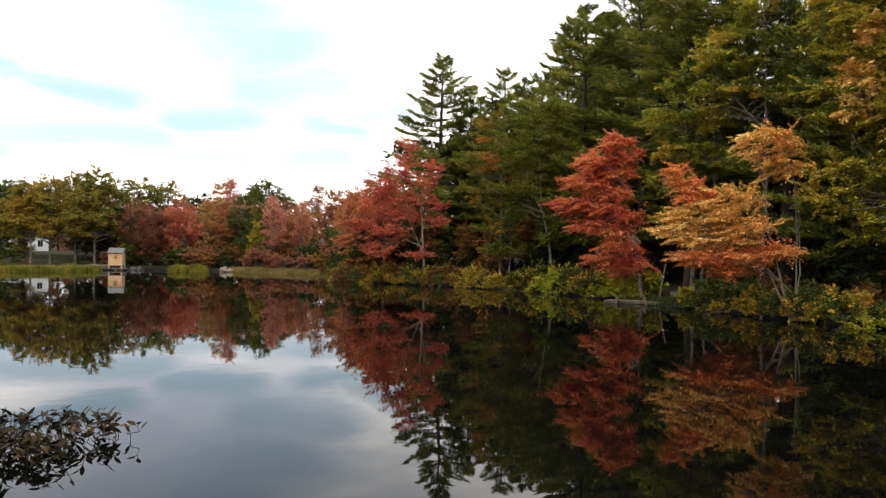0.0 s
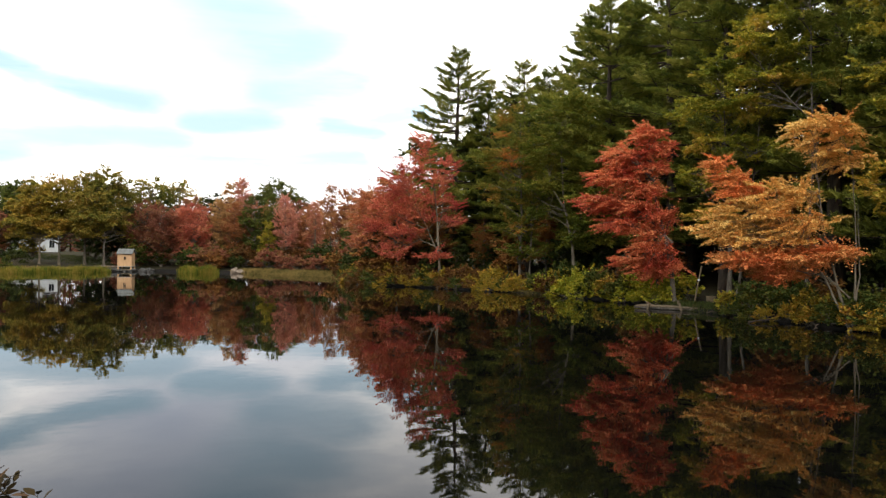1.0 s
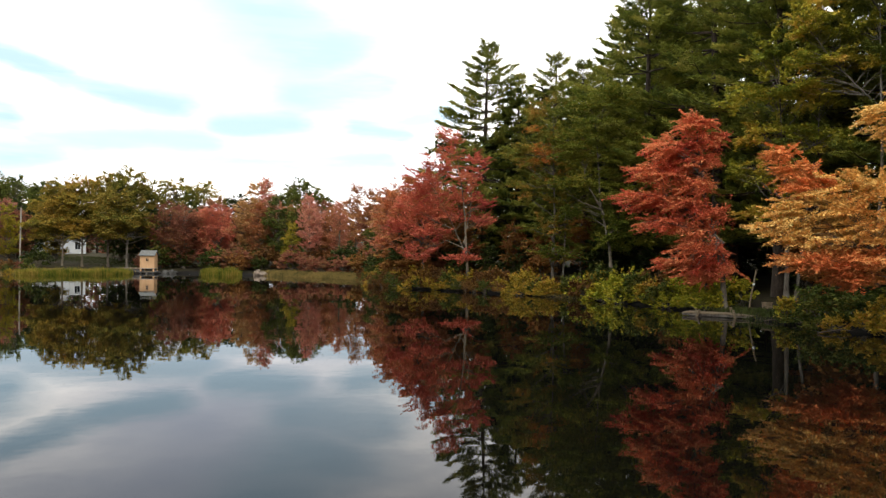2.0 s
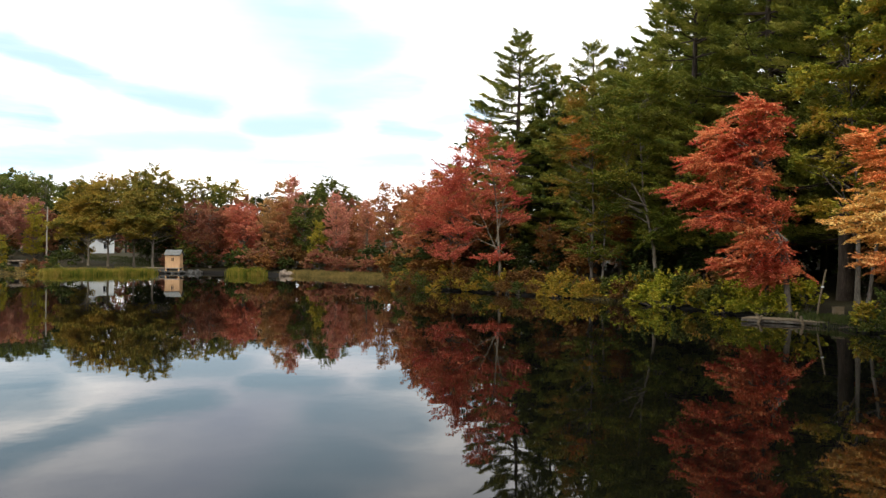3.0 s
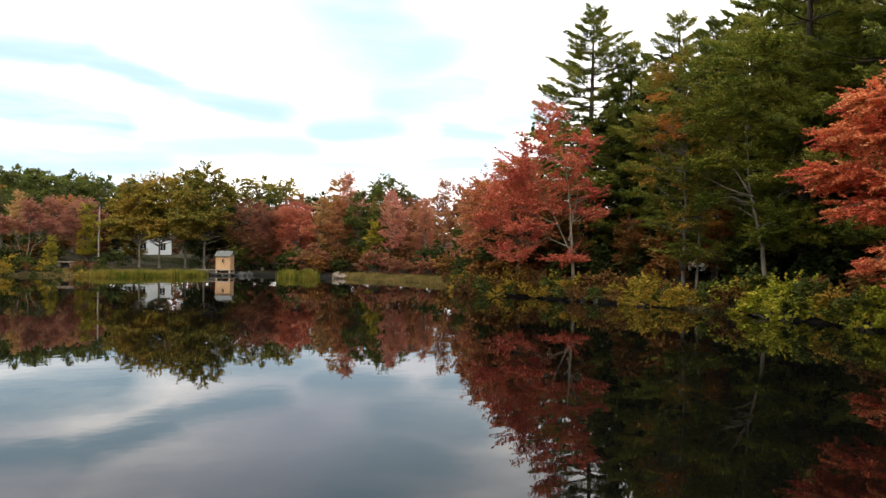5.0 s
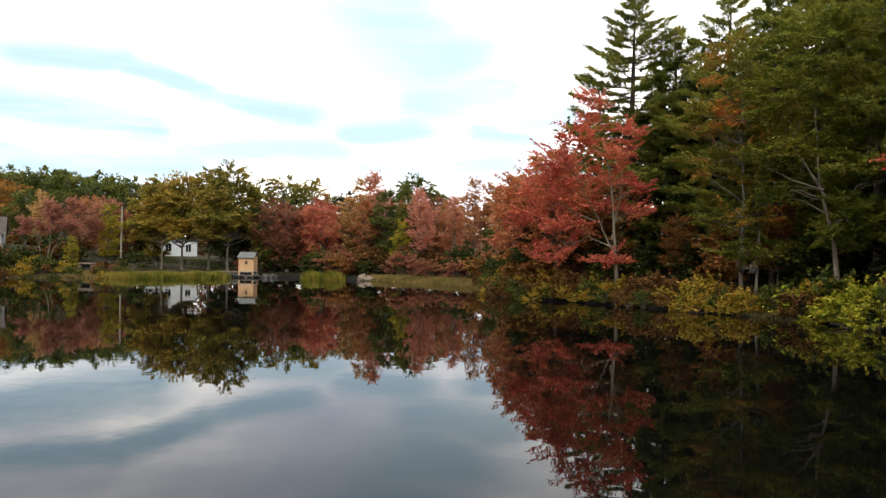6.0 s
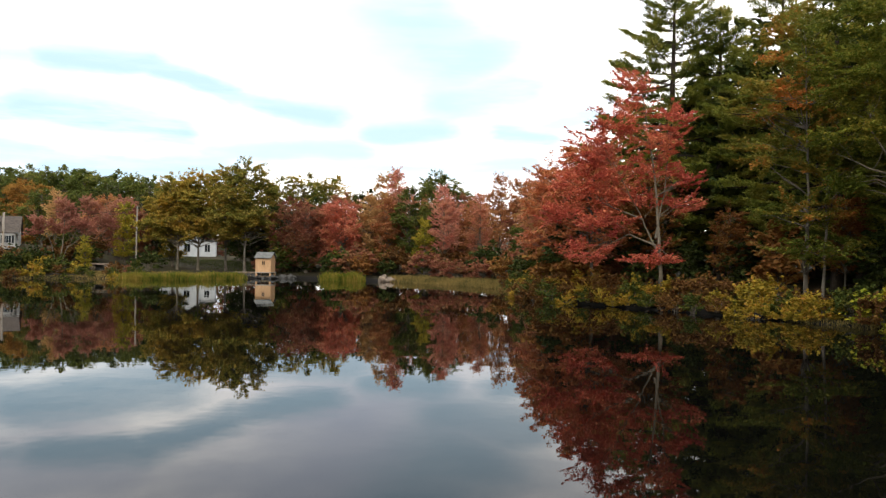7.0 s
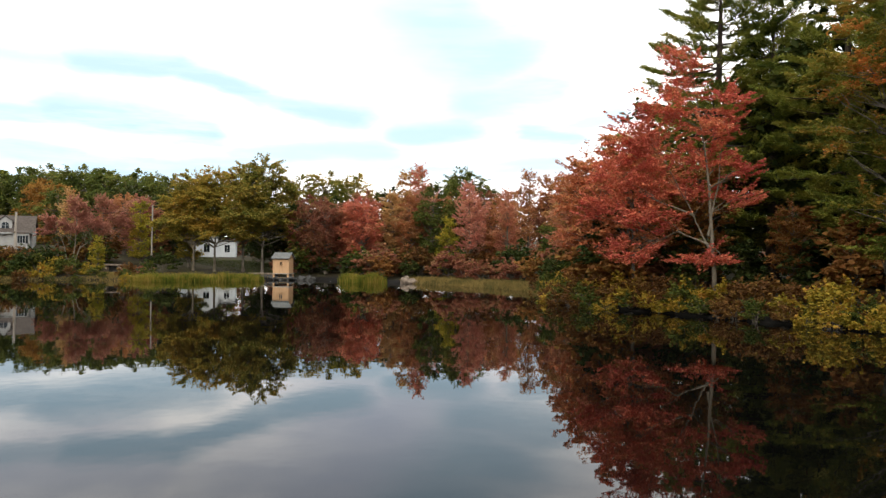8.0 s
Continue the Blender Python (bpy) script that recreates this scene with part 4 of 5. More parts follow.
FAR_PLAN = [  # x, y, kind, height over 9 m (12 m for the fourth), leaves, bark
    (-61.0, 98.0, 3, 0.93, OAK_GOLD, PALE_BARK), (-59.2, 99.5, 3, 0.98, OAK_GOLD, PALE_BARK), (-53.7, 101.0, 3, 1.1, OAK_OLIVE, BARK), (-57.0, 102.0, 3, 1.02, OAK_GOLD, BARK), (-64.0, 101.0, 1, 0.95, OAK_GOLD, BARK),
    (-50.0, 106.0, 0, 1.05, MAROON, BARK), (-47.0, 104.0, 0, 0.95, MAROON, BARK), (-58.0, 124.0, 0, 1.5, OAK_OLIVE, BARK), (-52.4, 122.0, 0, 1.45, OAK_OLIVE, BARK), (-62.0, 123.0, 0, 1.45, OAK_OLIVE, BARK), (-44.5, 118.0, 0, 1.2, DARK_GREEN, BARK),
    (-59.5, 112.0, 0, 0.95, DARK_GREEN, BARK), (-56.5, 112.0, 0, 1.0, DARK_GREEN, BARK), (-53.5, 111.0, 0, 0.92, DARK_GREEN, BARK), (-50.8, 113.0, 0, 1.05, DARK_GREEN, BARK), (-45.6, 111.0, 0, 1.12, MAROON, BARK), (-20.2, 108.0, 0, 1.0, MAROON, BARK), (-44.6, 107.0, 0, 0.95, FAR_RED, BARK), (-42.4, 104.0, 0, 1.0, FAR_RED, BARK), (-39.6, 106.0, 1, 0.98, TAN, BARK), (-38.0, 108.0, 1, 1.25, TAN, BARK), (-36.0, 106.5, 2, 1.28, PINKRED, PALE_BARK), (-36.4, 104.0, 1, 0.92, RUST, BARK),
    (-33.6, 104.0, 1, 1.05, FAR_GREEN, BARK), (-37.0, 125.0, 3, 1.08, FAR_GREEN, BARK), (-31.0, 101.5, 1, 0.66, OLIVE, BARK), (-31.8, 106.0, 1, 1.08, FAR_GREEN, BARK), (-28.9, 103.0, 2, 0.95, PINKRED, PALE_BARK), (-27.3, 97.6, 2, 1.0, PINKRED, PALE_BARK),
    (-23.8, 98.6, 2, 0.9, SALMON, PALE_BARK), (-25.4, 104.0, 0, 0.95, RUST, BARK), (-25.0, 112.0, 2, 1.2, RUST, PALE_BARK), (-21.6, 109.0, 1, 1.1, RUST, BARK), (-20.2, 103.0, 0, 0.62, FAR_GREEN, BARK), (-18.4, 104.0, 1, 1.0, SALMON, BARK),
    (-16.0, 98.0, 0, 0.98, RUST, BARK), (-18.4, 94.0, 1, 0.5, FAR_GREEN, BARK), (-15.5, 90.0, 1, 0.85, RUST, BARK), (-12.5, 92.0, 0, 1.05, RUST, BARK), (-29.5, 110.0, 0, 1.05, MAROON, BARK), (-34.6, 112.0, 0, 1.05, RUST, BARK), (-40.0, 113.0, 0, 1.1, MAROON, BARK),
    (-71.6, 103.5, 0, 0.8, MAROON, BARK), (-76.0, 106.0, 0, 0.95, DULL_ROSE, BARK), (-70.2, 99.8, 1, 0.8, OLIVE, BARK), (-61.9, 113.6, 0, 0.85, DARK_GREEN, BARK), (-77.6, 96.0, 2, 0.85, TAN, PALE_BARK), (-80.5, 108.0, 0, 0.95, RUST, BARK),
    (-66.6, 89.4, 1, 0.42, OLIVE, BARK), (-109.0, 121.0, 0, 1.4, BROWN_ORANGE, BARK), (-115.0, 126.0, 0, 1.5, BROWN_ORANGE, BARK), (-100.0, 124.0, 0, 1.3, FAR_GREEN, BARK), (-93.0, 124.0, 0, 1.15, FAR_GREEN, BARK), (-84.0, 112.0, 0, 1.1, DARK_GREEN, BARK), (-78.0, 112.0, 0, 1.0, DARK_GREEN, BARK), (-88.0, 104.0, 0, 0.9, FAR_GREEN, BARK),
    (-68.0, 122.0, 0, 1.1, DARK_GREEN, BARK), (-72.0, 108.0, 0, 0.9, DARK_GREEN, BARK), (-10.0, 99.0, 0, 1.1, RUST, BARK), (-5.0, 97.0, 0, 1.1, DARK_GREEN, BARK)]
for n, (x, y, k, s, mat, bark) in enumerate(FAR_PLAN):
    tree("oak_tree" if k == 3 else "hardwood_tree", FAR[k], (bark, mat), (x, y, ground_z(x, y) - 0.1), WORDS[mat] + " on the far shore", "tree", "trees on the far shore", 47.0 * n, s)
LEANING = broadleaf(67, [(-1.7, 0, 6.0, 1.4, 1.3, 0.8), (1.0, 0, 7.4, 1.2, 1.2, 0.9), (2.4, 0, 6.0, 1.5, 1.3, 0.8), (0.2, 0.4, 5.2, 1.2, 1.2, 0.5), (0.5, 0, 8.5, 0.8, 0.8, 0.7), (3.6, 0, 5.0, 1.1, 1.0, 0.5), (-2.6, 0, 4.8, 0.9, 0.9, 0.4)],
                    [[(0, 0, 0), (0.5, 0, 3), (0.7, 0, 8.4)], [(0, 0.1, 0), (-0.6, 0, 3), (-1.7, 0, 6.2)], [(0.15, 0, 0), (1.1, 0, 3), (2.6, 0, 6.0)], [(1.0, 0, 2.8), (2.6, 0, 4.2), (3.8, 0, 5.2)]], 0.13, 26, 85, 0.5, 0.125, thin=0.45, sweep=(0, 0, 0.4), twigs=0.4, low=3.6)
for x, y, s in ((-69.6, 88.6, 0.9), (-73.2, 96.0, 0.9)):
    tree("maple_tree", LEANING, (PALE_BARK, DULL_ROSE), (x, y, ground_z(x, y) - 0.1), "dull rose maple with several pale leaning stems", "tree", "trees on the far shore", right_away(x, y), s)
for n in range(26):
    x, y = -141.0 + 2.3 * n + 1.5 * math.sin(n * 2.7), 139.0 + 5.0 * math.sin(n * 1.9)
    s = (0.70 if n < 13 else 0.70 - 0.022 * (n - 13)) + 0.04 * math.sin(n * 3.1)
    tree("white_pine", PINES[5 + n % 2], (PINE_BARK, NEEDLES), (x, y, ground_z(x, y) - 0.2), "green pine on the rise behind the houses", "tree", "white pines", 51.0 * n, s)
for n in range(14):
    x, y = -138.0 + 4.2 * n + math.sin(n * 1.7), 130.0 + 3.0 * math.sin(n * 2.3)
    s = (1.75 if n < 8 else 1.75 - 0.07 * (n - 8)) + 0.06 * math.sin(n * 2.9)
    tree("oak_tree", FAR[0], (BARK, FAR_GREEN), (x, y, ground_z(x, y) - 0.2), "green hardwood crown on the rise behind the houses", "tree", "trees on the far shore", 67.0 * n, s)


def plant_understory():
    rng = random.Random(19)
    for n in range(26):
        u = (n + rng.uniform(-0.4, 0.4)) / 26
        x, y, ix, iy = shore_point(3, 22, max(0, min(1, u)))
        off = rng.uniform(5.0, 11.0) if y < 58 else rng.uniform(3.0, 8.0)
        x, y = x + ix * off, y + iy * off
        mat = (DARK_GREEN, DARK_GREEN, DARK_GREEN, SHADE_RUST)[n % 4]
        tree("young_tree", UNDERSTORY, (BARK, mat), (x, y, ground_z(x, y) - 0.06), {DARK_GREEN: "young tree under the pines, shade put into its dark green", SHADE_RUST: "young tree under the pines, shade put into its rust leaves"}[mat], "tree", "young trees under the pines", rng.uniform(0, 360), rng.uniform(0.6, 1.15))
    # low thicket that closes the foot of the woods on the far shore
    mats = (MAROON, SHRUB_GREEN, SHADE_RUST, DARK_GREEN, SHRUB_BROWN, MAROON)
    words = {SHADE_RUST: "thicket at the foot of the woods, shade put into its rust colour", SHRUB_BROWN: "russet brown thicket at the foot of the woods", MAROON: "dark maroon thicket at the foot of the woods", DARK_GREEN: "dark green thicket at the foot of the woods", SHRUB_GREEN: "dull olive thicket at the foot of the woods"}
    for n in range(96):
        u = (n + rng.uniform(-0.4, 0.4)) / 96
        x, y, ix, iy = shore_point(20, 35, max(0, min(1, u)))
        off = (3.0, 5.5, 8.5)[n % 3] + rng.uniform(-0.6, 1.2)
        if x < -48.5 and x > -66:
            off += 6.5
        x, y = x + ix * off, y + iy * off
        if -55.0 < x < -46.8 and y < 103 or -70 < x < -56 and y > 93:
            continue
        mat = mats[rng.randrange(6)]
        if x < -58:
            mat = DARK_GREEN if n % 2 else SHRUB_BROWN
        tree("thicket", THICKET, (BARK, mat), (x, y, ground_z(x, y) - 0.05), words[mat], "shrub", "thicket on the far shore", rng.uniform(0, 360), rng.uniform(0.7, 1.35))


plant_understory()


def build_deep_woods():
    """Woods behind the front rows of the right bank, shade put into their colour."""
    rng = np.random.default_rng(78)
    c = []
    for k in range(700):
        x, y, ix, iy = shore_point(0, 23, rng.uniform(0.25, 1.0))
        off = rng.uniform(15, 30)
        xx, yy = x + ix * off, y + iy * off
        z = float(ground_height(np.array([xx]), np.array([yy]))[0])
        h = rng.uniform(0.5, 15) ** 1.0
        c.append(np.array([xx, yy, z + h]) + rng.normal(size=(4, 3)) * [1.2, 1.2, 0.9])
    for k in range(300):
        xx, yy = rng.uniform(8, 46), rng.uniform(66, 104)
        z = float(ground_height(np.array([xx]), np.array([yy]))[0])
        c.append(np.array([xx, yy, z + rng.uniform(0.2, 7)]) + rng.normal(size=(4, 3)) * [1.2, 1.2, 0.7])
    for k in range(420):
        xx, yy = rng.uniform(27, 46), rng.uniform(22, 74)
        z = float(ground_height(np.array([xx]), np.array([yy]))[0])
        c.append(np.array([xx, yy, z + rng.uniform(0.5, 17)]) + rng.normal(size=(4, 3)) * [1.2, 1.2, 0.9])
    c = np.concatenate(c)
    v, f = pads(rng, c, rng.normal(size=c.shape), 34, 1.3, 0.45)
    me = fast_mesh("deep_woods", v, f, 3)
    # dark leaf colour carries the shade of the deep woods
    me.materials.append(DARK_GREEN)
    tagged(new("deep_woods", me), "pine woods going on behind the bank, shade put into their dark colour", "woods", kind="stuff")


build_deep_woods()


def build_distant_woods():
    rng = np.random.default_rng(77)
    c = []
    for x in np.arange(-175, 62, 3.2):
        for row in range(2):
            xx, yy = x + rng.normal(), 138 + 0.12 * abs(x + 40) + 9 * row + rng.normal() * 2
            h = rng.uniform(6.5, 9.5)
            z = float(ground_height(np.array([xx]), np.array([yy]))[0])
            d = unit(rng.normal(size=(26, 3)))
            c.append(np.array([xx, yy, z + h * 0.5]) + d * [2.4, 2.2, h * 0.5])
    c = np.concatenate(c)
    v, f = pads(rng, c, rng.normal(size=c.shape) + [0, 0, 0.3], 24, 1.0, 0.42)
    me = fast_mesh("distant_woods", v, f, 3)
    me.materials.append(MAROON)
    tagged(new("distant_woods", me), "hazy russet woods closing off the far side", "woods", kind="stuff")


build_distant_woods()


# reeds and rough grass
def blades(rng, x, y, z, h, w, lean=0.22):
    n = len(x)
    p = np.stack([x, y, z], 1)
    az = rng.uniform(0, 6.283, n)
    side = np.stack([np.cos(az), np.sin(az), 0 * az], 1) * w
    bend = np.stack([rng.normal(size=n), rng.normal(size=n), 0 * az], 1) * lean * h[:, None]
    up = np.array([0, 0, 1.0]) * h[:, None]
    v = np.stack([p - side, p + side, p + up * 0.6 + bend * 0.35 + side * 0.7, p + up * 0.6 + bend * 0.35 - side * 0.7, p + up + bend], 1).reshape(-1, 3)
    k = np.arange(n)[:, None] * 5
    f = np.concatenate([k + [[0, 1, 2]], k + [[0, 2, 3]], k + [[3, 2, 4]]], 1).reshape(-1, 3)
    return v, f


REED = leaf_mat("reed_blades", [(0.055, 0.078, 0.012), (0.13, 0.148, 0.019), (0.25, 0.20, 0.03), (0.37, 0.25, 0.06)], 0.9, 0.3, island=0.55)
DRY_GRASS = leaf_mat("dry_bank_grass", [(0.08, 0.075, 0.022), (0.15, 0.115, 0.036), (0.25, 0.17, 0.055), (0.36, 0.235, 0.085)], 0.4, 0.2)
LAWN = leaf_mat("lawn_grass", [(0.03, 0.045, 0.012), (0.045, 0.062, 0.016), (0.065, 0.072, 0.02), (0.10, 0.085, 0.03)], 0.4, 0.2)


def reed_bed(name, pts, count, hmin, hmax, mat, width, label, category, seed, w=0.03, inland=0.0, wet=True):
    """Blades over a strip about a line of the plan."""
    rng = np.random.default_rng(seed)
    pts = np.array(pts, float)
    seg = np.linalg.norm(np.diff(pts, axis=0), axis=1)
    s = np.concatenate([[0], np.cumsum(seg)])
    q = rng.uniform(0, s[-1], count)
    x, y = np.interp(q, s, pts[:, 0]), np.interp(q, s, pts[:, 1])
    x, y = x + rng.uniform(-1, 1, count) * width, y + rng.uniform(-1, 1, count) * width
    knots = np.arange(0, s[-1] + 0.5, 0.45)
    clump = np.interp(q, knots, rng.uniform(0.5, 1.0, len(knots)))
    h = rng.uniform(hmin, hmax, count) * clump
    ok = shore_distance(x, y) > (-1.6 if wet else -0.3)
    z = np.maximum(ground_height(x, y) - 0.05, -0.12)
    v, f = blades(rng, x[ok], y[ok], z[ok], h[ok], w)
    me = fast_mesh(name, v, f, 3)
    me.materials.append(mat)
    tagged(new(name, me), label, category, kind="stuff")


reed_bed("reed_bed", [(-57.2, 85.0), (-54.6, 86.2), (-52.4, 87.6), (-50.4, 90.5), (-49.6, 93.6)], 7500, 0.5, 1.35, REED, 0.8, "tall green and yellow reeds in the shallows", "reeds", 81)
reed_bed("reed_bed", [(-40.0, 94.9), (-37.5, 93.7), (-35.3, 94.0)], 4200, 0.8, 1.45, REED, 0.6, "clump of tall green reeds beside the boulder", "reeds", 82)
reed_bed("bank_grass", [(-31.2, 94.6), (-28.5, 93.0), (-23.0, 89.6), (-18.0, 84.2), (-15.2, 77.5)], 14000, 0.2, 0.62, DRY_GRASS, 1.3, "dry straw coloured grass along the low bank", "grass", 83, 0.025, wet=False)
reed_bed("bank_grass", [(-33.0, 97.0), (-28.0, 95.0), (-22.0, 91.5), (-16.0, 86.0)], 7000, 0.25, 0.55, DRY_GRASS, 1.4, "rough straw along the low bank", "grass", 84, 0.025, wet=False)
reed_bed("bank_grass", [(-66, 88.0), (-60, 88.5), (-54.0, 91.5), (-51.5, 97)], 9000, 0.15, 0.4, DRY_GRASS, 2.0, "short dry grass behind the reeds", "grass", 85, 0.025, wet=False)
reed_bed("bank_grass", [(-72.0, 78.6), (-68.0, 80.9), (-62.5, 85.3), (-58.0, 86.4)], 3600, 0.12, 0.38, DRY_GRASS, 0.9, "straw coloured grass fringing the brown bank", "grass", 89, 0.03, wet=False)
reed_bed("lawn_grass", [(-80, 118), (-62, 112), (-52, 106)], 14000, 0.08, 0.25, LAWN, 6.0, "short green lawn in front of the white house", "grass", 86, 0.04, wet=False)
reed_bed("bank_grass", [(0.9, 56.9), (2.4, 55.4), (3.9, 53.6)], 2600, 0.08, 0.24, DRY_GRASS, 0.7, "trodden grass in the gap between shrubs", "grass", 87, 0.012, wet=False)
reed_bed("bank_grass", [(9.2, 43.4), (10.4, 40.8), (11.6, 38.4)], 3500, 0.12, 0.4, LAWN, 0.9, "grass on the landing behind the dock", "grass", 88, 0.012, wet=False)


# ---------- buildings and small things ----------
CULVERT = (-65.9, 91.0)
TAN_PAINT = rough_mat("tan_painted_boards", [(0.46, 0.26, 0.13), (0.56, 0.33, 0.17), (0.63, 0.39, 0.21)], 2.0, 0.75, 0.25, (6, 6, 0.6), 14.0)
SHINGLE = rough_mat("grey_roof_shingle", [(0.10, 0.10, 0.09), (0.16, 0.155, 0.14), (0.22, 0.21, 0.19)], 4.0, 0.9, 0.4, (1, 1, 1), 30.0)
BROWN_SHINGLE = rough_mat("brown_roof_shingle", [(0.055, 0.042, 0.034), (0.085, 0.066, 0.053), (0.12, 0.096, 0.078)], 3.0, 0.9, 0.4, (1, 1, 1), 20.0)
WHITE = rough_mat("white_painted_clapboard", [(0.54, 0.54, 0.53), (0.64, 0.64, 0.63), (0.72, 0.72, 0.71)], 1.2, 0.6, 0.15, (1, 1, 1), 20.0)
# pale siding greyed down: the shade on these walls is in the colour
SHADED_SIDING = rough_mat("shaded_pale_siding", [(0.30, 0.28, 0.26), (0.38, 0.36, 0.33), (0.46, 0.44, 0.40)], 1.2, 0.65, 0.15, (1, 1, 1), 20.0)
WEATHERED = rough_mat("weathered_grey_wood", [(0.10, 0.072, 0.042), (0.175, 0.128, 0.078), (0.27, 0.20, 0.13)], 3.0, 0.85, 0.4, (1, 8, 8), 22.0)
POLE_WOOD = rough_mat("bleached_pole_wood", [(0.25, 0.21, 0.17), (0.36, 0.30, 0.24), (0.46, 0.39, 0.32)], 2.0, 0.85, 0.3, (4, 4, 0.5), 20.0)
STONE = rough_mat("pale_granite", [(0.10, 0.075, 0.055), (0.20, 0.148, 0.108), (0.33, 0.25, 0.18)], 2.5, 0.9, 0.5, (1, 1, 1), 14.0, dist=0.05)
DARK_STONE = rough_mat("dark_stone", [(0.03, 0.028, 0.025), (0.07, 0.065, 0.058), (0.14, 0.13, 0.115)], 2.5, 0.7, 0.5, (1, 1, 1), 14.0, dist=0.04)
SHUTTER = rough_mat("black_shutter_paint", [(0.015, 0.017, 0.018), (0.025, 0.027, 0.028)], 3.0, 0.5, 0.1)
BRICK_RED = rough_mat("chimney_brick", [(0.20, 0.08, 0.055), (0.30, 0.13, 0.09), (0.36, 0.19, 0.14)], 5.0, 0.9, 0.4)
WEED_LEAF = leaf_mat("water_weed_leaves", [(0.006, 0.007, 0.007), (0.014, 0.013, 0.010), (0.045, 0.030, 0.012), (0.10, 0.055, 0.03)], 1.5, 0.1)


def glass_mat():
    m, nt, bsdf, N, L = material("dark_window_glass")
    bsdf.inputs["Base Color"].default_value = (0.012, 0.014, 0.016, 1)
    bsdf.inputs["Roughness"].default_value = 0.06
    return m


GLASS = glass_mat()


def prism(x0, x1, y0, y1, z0, z1):
    """A gable's triangle with its ridge along x, closed."""
    bm = bmesh.new()
    ym = (y0 + y1) / 2
    a = [bm.verts.new(p) for p in ((x0, y0, z0), (x0, y1, z0), (x0, ym, z1))]
    b = [bm.verts.new(p) for p in ((x1, y0, z0), (x1, y1, z0), (x1, ym, z1))]
    bm.faces.new(a)
    bm.faces.new(b[::-1])
    for i in range(3):
        j = (i + 1) % 3
        bm.faces.new((a[j], a[i], b[i], b[j]))
    bmesh.ops.recalc_face_normals(bm, faces=bm.faces)
    return bm


def roof_slope(x0, x1, ye, ze, yr, zr, thick=0.07):
    """A slab from the eave line to the ridge line, both along x."""
    bm = bmesh.new()
    d = Vector((0, yr - ye, zr - ze)).normalized()
    n = Vector((0, -d.z, d.y))
    if n.z < 0:
        n = -n
    low = [Vector(p) for p in ((x0, ye, ze), (x1, ye, ze), (x1, yr, zr), (x0, yr, zr))]
    vs = [bm.verts.new(p) for p in low] + [bm.verts.new(p + n * thick) for p in low]
    for f in ((0, 1, 2, 3), (4, 5, 6, 7), (0, 1, 5, 4), (1, 2, 6, 5), (2, 3, 7, 6), (3, 0, 4, 7)):
        bm.faces.new([vs[i] for i in f])
    bmesh.ops.recalc_face_normals(bm, faces=bm.faces)
    return bm


def wall_with_openings(x0, x1, z0, z1, y, thick, openings):
    """A wall along x whose openings (x0, z0, x1, z1) go right through."""
    bm = bmesh.new()
    xs = sorted({x0, x1, *[o[0] for o in openings], *[o[2] for o in openings]})
    zs = sorted({z0, z1, *[o[1] for o in openings], *[o[3] for o in openings]})
    for a, b in zip(xs, xs[1:]):
        for c, d in zip(zs, zs[1:]):
            mx, mz = (a + b) / 2, (c + d) / 2
            if any(o[0] < mx < o[2] and o[1] < mz < o[3] for o in openings):
                continue
            box(bm, a, y, c, b, y + thick, d)
    bmesh.ops.remove_doubles(bm, verts=bm.verts, dist=0.0005)
    return bm


def window(parent, x0, z0, x1, z1, y, frame_mat, bars=1, name="window", shutters=False):
    fw = 0.09
    w = part(name, boxes((x0 - fw, y - 0.05, z0 - fw, x0, y + 0.06, z1 + fw), (x1, y - 0.05, z0 - fw, x1 + fw, y + 0.06, z1 + fw), (x0, y - 0.05, z1, x1, y + 0.06, z1 + fw), (x0, y - 0.08, z0 - fw, x1, y + 0.06, z0)), frame_mat, parent)
    part("pane", boxes((x0 + 0.002, y + 0.02, z0 + 0.002, x1 - 0.002, y + 0.035, z1 - 0.002)), GLASS, w, "dark window glass")
    for k in range(bars):
        xm = x0 + (x1 - x0) * (k + 1) / (bars + 1)
        part("mullion", boxes((xm - 0.025, y - 0.02, z0 + 0.001, xm + 0.025, y + 0.018, z1 - 0.001)), frame_mat, w)
    if shutters:
        sw = (x1 - x0) * 0.3
        for a, b in ((x0 - fw - sw - 0.02, x0 - fw - 0.02), (x1 + fw + 0.02, x1 + fw + sw + 0.02)):
            part("shutter", boxes((a, y - 0.05, z0 - 0.05, b, y - 0.003, z1 + 0.05), bevel=0.008), SHUTTER, w, "black louvred shutter")
    return w


def stone(seed, sx, sy, sz, rough=0.22):
    bm = bmesh.new()
    bmesh.ops.create_icosphere(bm, subdivisions=3, radius=1.0)
    for v in bm.verts:
        k = 1 + rough * noise.noise(v.co * 1.3 + Vector((seed * 7.1, 0, 0))) + 0.4 * rough * noise.noise(v.co * 3.1 + Vector((0, seed * 3.3, 0)))
        v.co = Vector((v.co.x * k * sx, v.co.y * k * sy, v.co.z * k * sz))
    for f in bm.faces:
        f.smooth = True
    return bm


